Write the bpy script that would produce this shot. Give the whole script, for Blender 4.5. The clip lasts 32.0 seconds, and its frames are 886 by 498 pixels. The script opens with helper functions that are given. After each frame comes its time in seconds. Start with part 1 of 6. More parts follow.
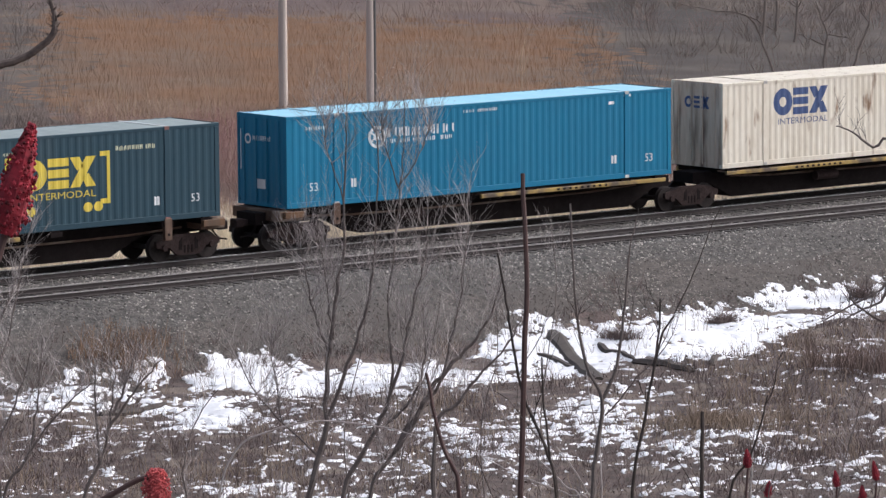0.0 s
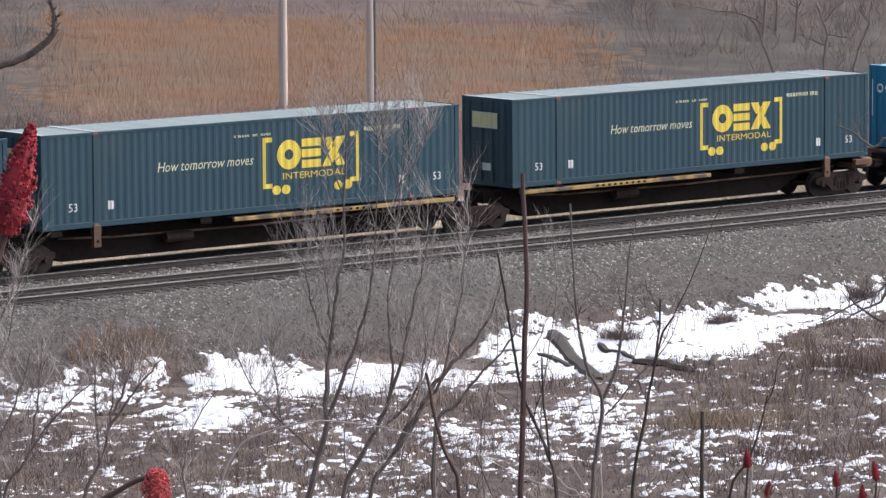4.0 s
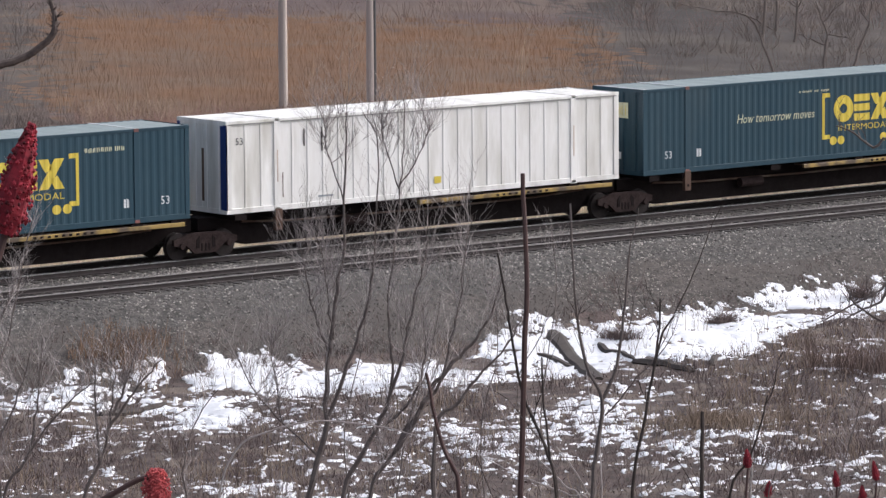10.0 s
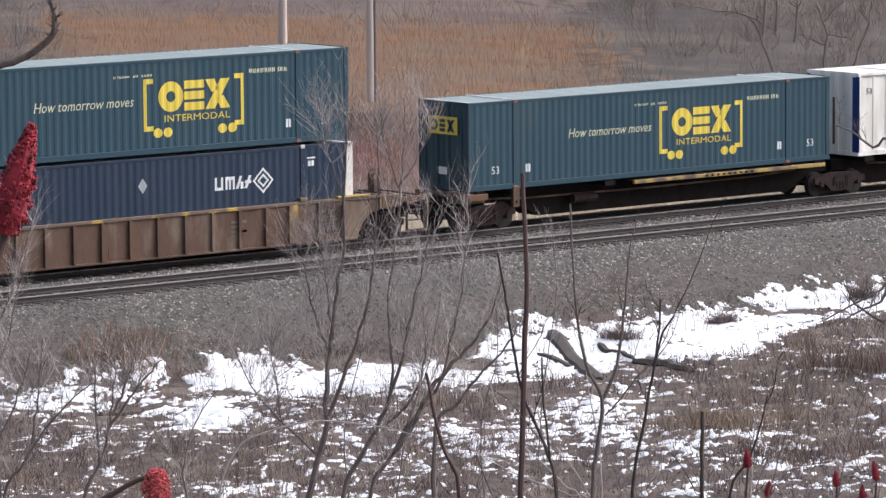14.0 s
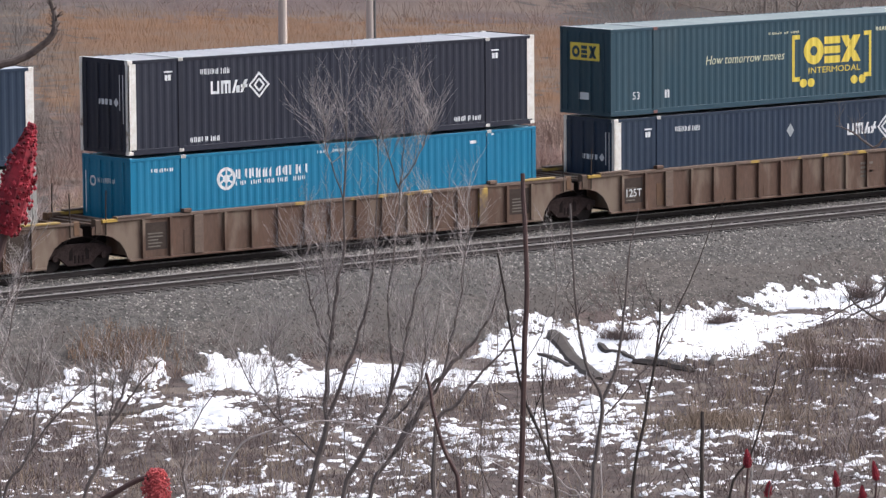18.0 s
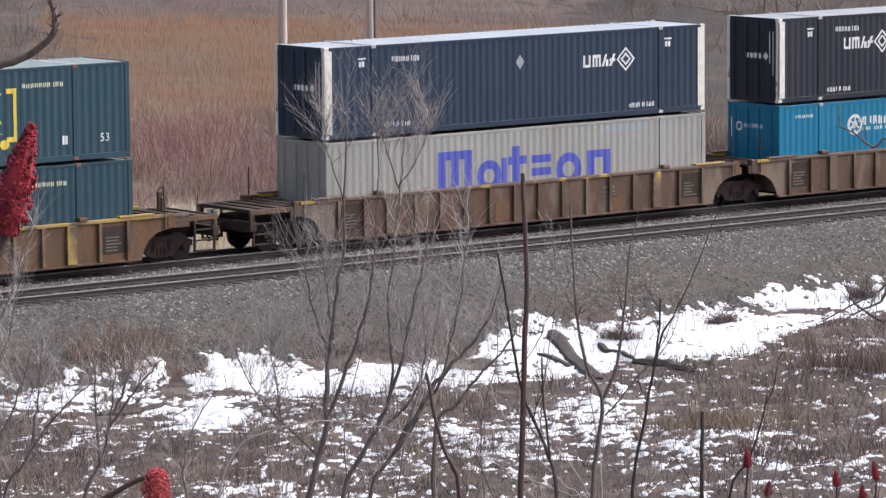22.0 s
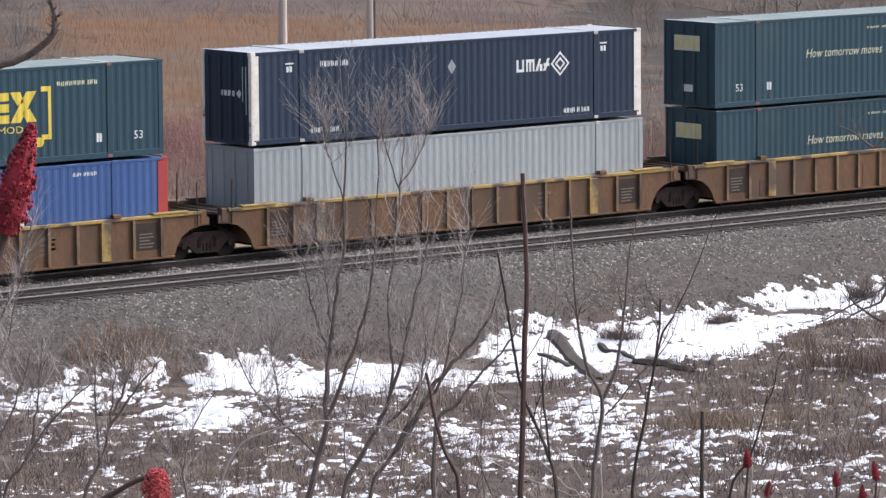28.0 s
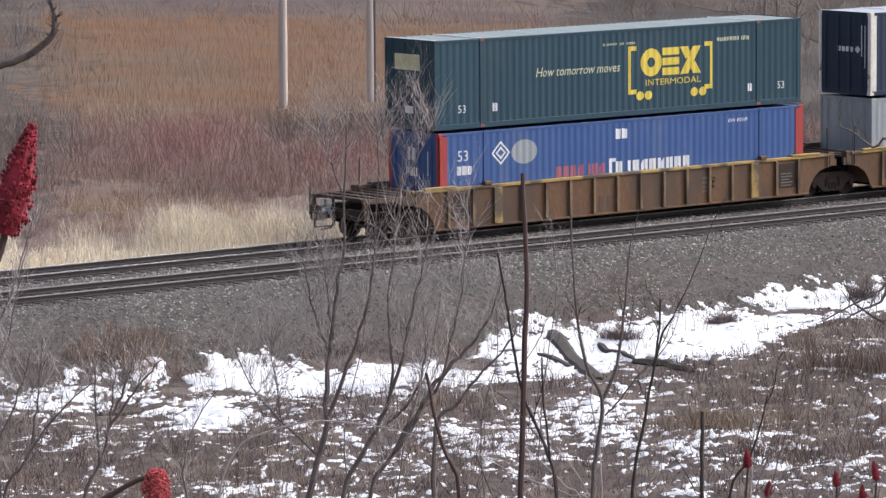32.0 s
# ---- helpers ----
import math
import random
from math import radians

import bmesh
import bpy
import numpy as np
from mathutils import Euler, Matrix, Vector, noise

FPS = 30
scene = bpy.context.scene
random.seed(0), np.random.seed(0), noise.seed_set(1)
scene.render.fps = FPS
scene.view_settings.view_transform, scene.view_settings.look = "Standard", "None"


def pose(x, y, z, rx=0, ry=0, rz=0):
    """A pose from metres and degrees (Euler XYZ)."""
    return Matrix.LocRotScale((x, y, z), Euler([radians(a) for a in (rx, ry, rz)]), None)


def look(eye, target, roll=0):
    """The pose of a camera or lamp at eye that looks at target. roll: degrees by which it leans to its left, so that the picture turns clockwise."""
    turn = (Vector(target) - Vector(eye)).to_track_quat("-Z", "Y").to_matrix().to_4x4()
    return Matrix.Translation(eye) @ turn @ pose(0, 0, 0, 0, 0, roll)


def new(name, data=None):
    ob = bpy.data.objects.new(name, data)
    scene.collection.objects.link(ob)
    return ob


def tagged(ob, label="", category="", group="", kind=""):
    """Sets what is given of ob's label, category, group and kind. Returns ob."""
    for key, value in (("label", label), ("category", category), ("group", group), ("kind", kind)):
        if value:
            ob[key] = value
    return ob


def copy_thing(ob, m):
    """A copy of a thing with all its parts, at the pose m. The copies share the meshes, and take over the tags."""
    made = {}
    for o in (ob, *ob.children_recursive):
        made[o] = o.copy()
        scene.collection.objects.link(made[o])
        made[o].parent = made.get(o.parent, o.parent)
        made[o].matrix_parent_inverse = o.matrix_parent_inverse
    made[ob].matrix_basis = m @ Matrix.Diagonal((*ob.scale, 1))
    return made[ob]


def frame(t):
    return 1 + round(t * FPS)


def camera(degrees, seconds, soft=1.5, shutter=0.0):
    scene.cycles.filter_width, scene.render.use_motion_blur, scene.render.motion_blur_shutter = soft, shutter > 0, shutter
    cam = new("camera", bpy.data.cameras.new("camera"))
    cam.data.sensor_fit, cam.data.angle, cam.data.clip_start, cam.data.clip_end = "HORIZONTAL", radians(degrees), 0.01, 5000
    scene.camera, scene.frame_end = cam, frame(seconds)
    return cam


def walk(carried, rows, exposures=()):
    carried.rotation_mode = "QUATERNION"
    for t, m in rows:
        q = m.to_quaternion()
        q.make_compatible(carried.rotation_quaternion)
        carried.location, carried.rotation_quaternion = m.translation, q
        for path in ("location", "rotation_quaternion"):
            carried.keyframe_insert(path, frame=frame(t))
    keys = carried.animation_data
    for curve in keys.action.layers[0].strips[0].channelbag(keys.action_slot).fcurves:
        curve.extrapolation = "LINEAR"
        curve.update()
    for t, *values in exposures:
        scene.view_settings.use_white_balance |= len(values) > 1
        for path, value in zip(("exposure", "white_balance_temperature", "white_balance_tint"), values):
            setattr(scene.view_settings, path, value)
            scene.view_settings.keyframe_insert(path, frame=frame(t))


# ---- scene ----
# The shot: a fixed telephoto camera on a slope looks down across a double-track railway, on whose far track
# an intermodal train passes. x runs along the track the way the train goes, y away from the camera, z = 0 at rail top.
EYE = (-90.0, -111.091, 16.351)
AIM_AZ, AIM_TILT, AIM_ROLL = radians(38.923), radians(6.774), -0.414
VIEW = Vector((math.sin(AIM_AZ) * math.cos(AIM_TILT), math.cos(AIM_AZ) * math.cos(AIM_TILT), -math.sin(AIM_TILT)))
cam = camera(11.49, 32.0, soft=1.4)
STAND = look(EYE, Vector(EYE) + VIEW * 100.0, AIM_ROLL)
# the clip's own brightness changes: darker while pale containers fill the view
EXPOSE = ((0.0, -0.3), (1.0, -0.15), (2.0, -0.08), (3.0, 0.0), (8.0, 0.0), (9.0, 0.0), (10.0, -0.32), (11.0, -0.3), (12.0, -0.27), (13.0, -0.17), (14.0, 0.0), (24.0, -0.02), (29.0, -0.03), (31.0, -0.1), (32.0, -0.1))
walk(cam, [(0.0, STAND), (32.0, STAND)], exposures=tuple((t, 0.47 + e, 6200, 12) for t, e in EXPOSE))

# ---- light: thin bright overcast, the sun a soft patch ahead of the train and behind the camera ----
SUN_EL, SUN_AZ = radians(42.0), radians(115.0)
world = bpy.data.worlds.new("sky")
scene.world = world
world.use_nodes = True
wn = world.node_tree
wn.nodes.clear()
sky = wn.nodes.new("ShaderNodeTexSky")
sky.sky_type = "NISHITA"
sky.sun_disc = False
sky.sun_elevation, sky.sun_rotation = SUN_EL, SUN_AZ
sky.dust_density, sky.air_density = 6.0, 1.0
veil = wn.nodes.new("ShaderNodeHueSaturation")
veil.inputs["Saturation"].default_value = 0.55
back = wn.nodes.new("ShaderNodeBackground")
back.inputs["Strength"].default_value = 0.15
wout = wn.nodes.new("ShaderNodeOutputWorld")
wn.links.new(sky.outputs[0], veil.inputs["Color"])
wn.links.new(veil.outputs[0], back.inputs["Color"])
wn.links.new(back.outputs[0], wout.inputs["Surface"])
sun_data = bpy.data.lights.new("sun", "SUN")
sun_data.energy, sun_data.angle, sun_data.color = 1.6, radians(50.0), (1.0, 0.985, 0.97)
sun = new("sun", sun_data)
sun_way = Vector((math.sin(SUN_AZ) * math.cos(SUN_EL), math.cos(SUN_AZ) * math.cos(SUN_EL), math.sin(SUN_EL)))
sun.matrix_world = look(sun_way * 200.0, (0, 0, 0))


# ---- materials ----
def mat(name, base, second=None, rough=0.7, metal=0.0, scale=3.0, fine=40.0, bump=0.0, bump_scale=60.0, stretch=(1, 1, 1),
        blend=(0.35, 0.7), island=0.0, objrand=0.0, third=None, third_scale=0.25, third_at=(0.5, 0.65), specular=0.5):
    """A procedural surface: two colours mixed by noise at two scales, an optional third by broad patches, a little random
    brightness by island or by object, and fine relief."""
    m = bpy.data.materials.new(name)
    m.use_nodes = True
    nt = m.node_tree
    nd, ln = nt.nodes, nt.links
    bsdf = nd["Principled BSDF"]
    bsdf.inputs["Roughness"].default_value = rough
    bsdf.inputs["Metallic"].default_value = metal
    bsdf.inputs["Specular IOR Level"].default_value = specular
    geo = nd.new("ShaderNodeTexCoord")
    mp = nd.new("ShaderNodeMapping")
    mp.inputs["Scale"].default_value = stretch
    ln.new(geo.outputs["Object"], mp.inputs["Vector"])

    def noise_at(sc, detail=4.0):
        n = nd.new("ShaderNodeTexNoise")
        n.inputs["Scale"].default_value = sc
        n.inputs["Detail"].default_value = detail
        ln.new(mp.outputs[0], n.inputs["Vector"])
        return n.outputs["Fac"]

    def span(sock, lo, hi, a=0.0, b=1.0):
        r = nd.new("ShaderNodeMapRange")
        r.inputs["From Min"].default_value, r.inputs["From Max"].default_value = lo, hi
        r.inputs["To Min"].default_value, r.inputs["To Max"].default_value = a, b
        ln.new(sock, r.inputs["Value"])
        return r.outputs[0]

    def mixed(fac, a, b):
        x = nd.new("ShaderNodeMix")
        x.data_type = "RGBA"
        ln.new(fac, x.inputs[0])
        for sock, v in ((x.inputs[6], a), (x.inputs[7], b)):
            if isinstance(v, tuple):
                sock.default_value = (*v, 1.0)
            else:
                ln.new(v, sock)
        return x.outputs[2]

    second = second or tuple(c * 0.75 for c in base)
    avg = nd.new("ShaderNodeMath")
    avg.operation = "ADD"
    half = nd.new("ShaderNodeMath")
    half.operation = "MULTIPLY"
    half.inputs[1].default_value = 0.5
    ln.new(noise_at(scale), avg.inputs[0])
    ln.new(noise_at(fine, 3.0), avg.inputs[1])
    ln.new(avg.outputs[0], half.inputs[0])
    col = mixed(span(half.outputs[0], *blend), base, second)
    if third:
        col = mixed(span(noise_at(third_scale, 5.0), *third_at), col, third)
    for amount, source in ((island, "island"), (objrand, "object")):
        if amount:
            if source == "island":
                rnd = nd.new("ShaderNodeNewGeometry").outputs["Random Per Island"]
            else:
                rnd = nd.new("ShaderNodeObjectInfo").outputs["Random"]
            hs = nd.new("ShaderNodeHueSaturation")
            ln.new(span(rnd, 0, 1, 1 - amount, 1 + amount), hs.inputs["Value"])
            ln.new(col, hs.inputs["Color"])
            col = hs.outputs[0]
    ln.new(col, bsdf.inputs["Base Color"])
    rv = span(noise_at(scale * 2.3), 0.3, 0.7, max(rough - 0.1, 0.05), min(rough + 0.1, 1.0))
    ln.new(rv, bsdf.inputs["Roughness"])
    if bump:
        b = nd.new("ShaderNodeBump")
        b.inputs["Strength"].default_value = 0.6
        b.inputs["Distance"].default_value = bump
        ln.new(noise_at(bump_scale), b.inputs["Height"])
        ln.new(b.outputs[0], bsdf.inputs["Normal"])
    return m


M = {}
PAINT = dict(rough=0.5, specular=0.3, scale=1.2, fine=14.0, stretch=(1, 1, 0.18), bump=0.002, bump_scale=8.0, objrand=0.07)
M["green"] = mat("green_paint", (0.018, 0.052, 0.077), (0.027, 0.062, 0.085), third=(0.042, 0.07, 0.087), third_scale=0.8, third_at=(0.58, 0.8), **PAINT)
M["blue"] = mat("blue_paint", (0.004, 0.15, 0.28), (0.007, 0.175, 0.31), third=(0.02, 0.19, 0.31), third_scale=0.8, third_at=(0.6, 0.85), **PAINT)
M["navy"] = mat("navy_paint", (0.013, 0.027, 0.056), (0.022, 0.038, 0.066), **PAINT)
M["black"] = mat("black_paint", (0.013, 0.0155, 0.03), (0.022, 0.025, 0.039), **PAINT)
M["royal"] = mat("royal_blue_paint", (0.04, 0.09, 0.25), (0.055, 0.105, 0.26), third=(0.1, 0.14, 0.26), third_scale=0.9, third_at=(0.58, 0.8), **PAINT)
M["grey"] = mat("grey_paint", (0.33, 0.33, 0.31), (0.27, 0.265, 0.25), third=(0.2, 0.17, 0.14), third_scale=0.9, third_at=(0.62, 0.85), **PAINT)
M["silver"] = mat("silver_grey_paint", (0.345, 0.375, 0.395), (0.28, 0.305, 0.325), **PAINT)
M["rusty_white"] = mat("stained_white_paint", (0.78, 0.73, 0.63), (0.64, 0.57, 0.46), rough=0.55, scale=1.0, fine=9.0, stretch=(1, 1, 0.3), specular=0.3,
                       third=(0.26, 0.17, 0.11), third_scale=2.6, third_at=(0.6, 0.72), bump=0.002, bump_scale=8.0)
M["rusty_end"] = mat("rust_stained_white_paint", (0.636, 0.530, 0.436), (0.445, 0.337, 0.262), rough=0.6, scale=1.4, fine=9.0, stretch=(1, 1, 0.15), specular=0.3,
                     third=(0.13, 0.075, 0.055), third_scale=2.2, third_at=(0.54, 0.7), bump=0.002, bump_scale=8.0)
M["sill_worn"] = mat("worn_yellow_and_rust_sill", (0.15, 0.1, 0.075), (0.1, 0.068, 0.052), rough=0.7, scale=2, fine=12, third=(0.42, 0.27, 0.05), third_scale=0.55, third_at=(0.56, 0.6))
M["panel_dark"] = mat("dark_stencil_panel", (0.045, 0.035, 0.031), (0.07, 0.052, 0.043), rough=0.8, specular=0.12, scale=3, fine=16)
M["white"] = mat("white_paint", (0.9, 0.89, 0.87), (0.82, 0.805, 0.77), third=(0.5, 0.48, 0.42), third_scale=1.3, third_at=(0.5, 0.78), **PAINT)
M["post_white"] = mat("worn_white_post", (0.78, 0.77, 0.74), (0.6, 0.55, 0.48), rough=0.5, scale=4, fine=22, third=(0.2, 0.14, 0.1), third_scale=3.0, third_at=(0.62, 0.75))
M["red"] = mat("red_paint", (0.42, 0.05, 0.05), (0.34, 0.06, 0.055), **PAINT)
M["casting"] = mat("worn_casting_steel", (0.6, 0.6, 0.58), (0.3, 0.26, 0.23), rough=0.6, scale=8, fine=30)
M["casting_red"] = mat("primer_red_casting", (0.26, 0.1, 0.085), (0.14, 0.07, 0.06), rough=0.65, scale=8, fine=30)
M["seam_pale"] = mat("pale_roof_seam", (0.66, 0.68, 0.68), (0.5, 0.53, 0.54), rough=0.5, scale=3, fine=18)
M["lamp_case"] = mat("blue_grey_plastic_case", (0.16, 0.24, 0.32), (0.1, 0.16, 0.22), rough=0.45, scale=9, fine=30)
M["deep_blue"] = mat("deep_blue_paint", (0.01, 0.04, 0.2), **PAINT)
M["yellow_mark"] = mat("yellow_lettering", (0.72, 0.56, 0.06), (0.6, 0.46, 0.07), rough=0.5, scale=3, fine=25)
M["stencil_mark"] = mat("worn_stencil", (0.168, 0.147, 0.126), (0.084, 0.070, 0.059), rough=0.7, scale=6, fine=25)
M["pale_mark"] = mat("pale_lettering", (0.62, 0.62, 0.42), (0.5, 0.5, 0.36), rough=0.5, scale=3, fine=25)
M["white_mark"] = mat("white_lettering", (0.72, 0.74, 0.75), (0.6, 0.62, 0.64), rough=0.5, scale=3, fine=25)
M["navy_mark"] = mat("navy_lettering", (0.03, 0.07, 0.2), (0.06, 0.09, 0.2), rough=0.5, scale=3, fine=25)
M["violet_mark"] = mat("violet_blue_lettering", (0.05, 0.07, 0.42), (0.07, 0.09, 0.4), rough=0.5, scale=3, fine=25)
M["red_mark"] = mat("faded_red_lettering", (0.4, 0.09, 0.1), (0.3, 0.1, 0.13), rough=0.6, scale=3, fine=25)
M["rust"] = mat("rusty_brown_steel", (0.120, 0.065, 0.043), (0.070, 0.039, 0.027), rough=0.75, scale=1.6, fine=12, stretch=(1, 1, 0.35),
                third=(0.19, 0.14, 0.105), third_scale=1.1, third_at=(0.52, 0.66), bump=0.003, bump_scale=30)
M["rust_yellow"] = mat("ochre_rusty_steel", (0.172, 0.097, 0.053), (0.103, 0.058, 0.036), rough=0.75, scale=1.6, fine=12, stretch=(1, 1, 0.35), specular=0.3,
                       third=(0.1, 0.068, 0.05), third_scale=0.9, third_at=(0.48, 0.6), bump=0.003, bump_scale=30)
M["sill_yellow"] = mat("yellow_sill_paint", (0.42, 0.28, 0.07), (0.28, 0.19, 0.07), rough=0.6, scale=2, fine=16, third=(0.1, 0.07, 0.048), third_scale=1.1, third_at=(0.46, 0.58))
M["rib_worn"] = mat("worn_tan_rib_edges", (0.24, 0.165, 0.1), (0.13, 0.085, 0.058), rough=0.7, scale=2.2, fine=16, stretch=(1, 1, 0.4), specular=0.3, third=(0.09, 0.06, 0.045), third_scale=1.3, third_at=(0.5, 0.62))
# near-black for underframes and hoses; also the shade painted into truck and pedestal openings
M["near_black"] = mat("near_black_steel", (0.010, 0.007, 0.007), (0.018, 0.013, 0.013), rough=0.85, specular=0.12, scale=3, fine=20, bump=0.003)
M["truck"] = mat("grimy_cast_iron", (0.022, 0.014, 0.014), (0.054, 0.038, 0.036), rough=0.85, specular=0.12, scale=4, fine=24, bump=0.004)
M["tread"] = mat("worn_wheel_steel", (0.035, 0.028, 0.027), (0.018, 0.014, 0.014), rough=0.65, specular=0.2, scale=5, fine=30)
M["rail"] = mat("rusty_rail_steel", (0.036, 0.026, 0.026), (0.025, 0.019, 0.019), rough=0.7, scale=3, fine=30)
M["rail_head"] = mat("polished_rail_head", (0.92, 0.92, 0.92), (0.8, 0.8, 0.8), rough=0.4, metal=0.6, scale=2, fine=30)
M["dull_head"] = mat("dull_rail_head", (0.4, 0.385, 0.375), (0.26, 0.24, 0.23), rough=0.5, metal=0.4, scale=2, fine=30)
M["tie"] = mat("weathered_tie_wood", (0.045, 0.038, 0.035), (0.026, 0.022, 0.021), rough=0.9, scale=4, fine=40, stretch=(1, 0.2, 1), objrand=0.25, bump=0.006)
M["stone"] = mat("grey_ballast_stone", (0.53, 0.492, 0.452), (0.115, 0.105, 0.098), rough=0.9, scale=9, fine=24, island=0.85, blend=(0.36, 0.58), third=(0.085, 0.077, 0.072), third_scale=0.25, third_at=(0.48, 0.66))
M["dirty_ballast"] = mat("fouled_dark_ballast", (0.05, 0.045, 0.044), (0.028, 0.025, 0.025), rough=0.95, scale=6, fine=24, bump=0.03, bump_scale=22, third=(0.075, 0.068, 0.064), third_scale=0.5, third_at=(0.5, 0.7))
M["ballast"] = mat("grey_ballast", (0.105, 0.096, 0.089), (0.032, 0.029, 0.027), rough=0.95, scale=5, fine=15, bump=0.03, bump_scale=22, blend=(0.45, 0.55), third=(0.075, 0.066, 0.061), third_scale=0.3, third_at=(0.5, 0.7))
M["low_ballast"] = mat("weedy_brown_ballast", (0.108, 0.093, 0.084), (0.035, 0.03, 0.027), rough=0.95, scale=5, fine=15, bump=0.03, bump_scale=22, blend=(0.45, 0.55), third=(0.075, 0.064, 0.058), third_scale=0.3, third_at=(0.48, 0.68))
M["soil"] = mat("winter_soil_and_litter", (0.122, 0.088, 0.079), (0.034, 0.025, 0.0225), rough=0.95, scale=3.0, fine=22, bump=0.05, bump_scale=18, blend=(0.4, 0.6),
                third=(0.15, 0.118, 0.1), third_scale=0.9, third_at=(0.5, 0.62))
M["back_soil"] = mat("matted_brush_litter", (0.167, 0.108, 0.090), (0.098, 0.067, 0.059), rough=0.95, scale=0.3, fine=2.5, third=(0.175, 0.122, 0.088), third_scale=0.12, third_at=(0.45, 0.62))
M["field_soil"] = mat("matted_russet_grass", (0.166, 0.083, 0.038), (0.116, 0.062, 0.033), rough=0.95, scale=0.25, fine=2.0, third=(0.13, 0.083, 0.054), third_scale=0.13, third_at=(0.45, 0.62))
M["red_soil"] = mat("matted_red_brush_litter", (0.139, 0.067, 0.065), (0.094, 0.056, 0.051), rough=0.95, scale=0.3, fine=2.5)
M["hill_soil"] = mat("mauve_hill_litter", (0.110, 0.074, 0.068), (0.070, 0.050, 0.046), rough=0.95, scale=0.15, fine=1.5, third=(0.13, 0.092, 0.072), third_scale=0.08, third_at=(0.5, 0.65))
M["straw_soil"] = mat("matted_pale_straw", (0.43, 0.345, 0.245), (0.27, 0.21, 0.15), rough=0.95, scale=1.2, fine=9, bump=0.03, bump_scale=14)
M["thicket_soil"] = mat("grey_thicket_litter", (0.060, 0.048, 0.043), (0.040, 0.033, 0.030), rough=0.95, scale=0.25, fine=2.0, third=(0.1, 0.08, 0.066), third_scale=0.1, third_at=(0.45, 0.65))
# container roofs, each in a paler tint than its sides
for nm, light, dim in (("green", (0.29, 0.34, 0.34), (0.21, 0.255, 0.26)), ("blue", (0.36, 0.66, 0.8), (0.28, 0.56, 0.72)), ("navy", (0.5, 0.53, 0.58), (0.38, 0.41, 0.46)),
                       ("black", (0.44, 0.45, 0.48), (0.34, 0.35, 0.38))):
    M["roof_" + nm] = mat("pale_container_roof_" + nm, light, dim, rough=0.55, scale=0.9, fine=7, stretch=(1, 0.3, 1))
M["snow"] = mat("old_snow", (0.82, 0.83, 0.86), (0.74, 0.75, 0.79), rough=0.7, scale=2.5, fine=18, bump=0.03, bump_scale=8)
M["bark"] = mat("grey_brown_bark", (0.17, 0.14, 0.13), (0.1, 0.083, 0.077), rough=0.9, scale=9, fine=60, island=0.25, bump=0.003, bump_scale=90)
M["bark_pale"] = mat("pale_grey_twigs", (0.5, 0.455, 0.44), (0.27, 0.235, 0.225), rough=0.85, scale=9, fine=60, island=0.45)
M["bark_far"] = mat("grey_bark", (0.230, 0.190, 0.168), (0.161, 0.132, 0.117), rough=0.9, scale=3, fine=20, island=0.2)
M["bark_dark"] = mat("dark_bark", (0.06, 0.046, 0.04), (0.035, 0.027, 0.025), rough=0.9, scale=9, fine=60, island=0.25, bump=0.003, bump_scale=90)
M["branch_bark"] = mat("weathered_branch_bark", (0.15, 0.115, 0.1), (0.07, 0.052, 0.046), rough=0.8, scale=40, fine=140, island=0.3, bump=0.001, bump_scale=200)
M["twig_red"] = mat("reddish_sumac_stem", (0.1, 0.055, 0.05), (0.07, 0.042, 0.04), rough=0.8, scale=12, fine=70)
M["sumac_faded"] = mat("faded_sumac_fruit", (0.6, 0.13, 0.13), (0.36, 0.06, 0.07), rough=0.9, scale=30, fine=120, island=0.4)
M["sumac"] = mat("crimson_sumac_fruit", (0.33, 0.026, 0.042), (0.15, 0.014, 0.024), rough=0.85, scale=30, fine=120, island=0.75)
M["old_wood"] = mat("weathered_pole_wood", (0.57, 0.5, 0.46), (0.46, 0.4, 0.365), rough=0.85, scale=3, fine=26, stretch=(4, 4, 0.3))
M["pole_dark"] = mat("dark_conduit", (0.12, 0.115, 0.115), rough=0.6)
M["log"] = mat("bare_fallen_log", (0.075, 0.062, 0.055), (0.038, 0.031, 0.029), rough=0.9, scale=4, fine=30, stretch=(0.3, 2, 2), bump=0.008, bump_scale=25)


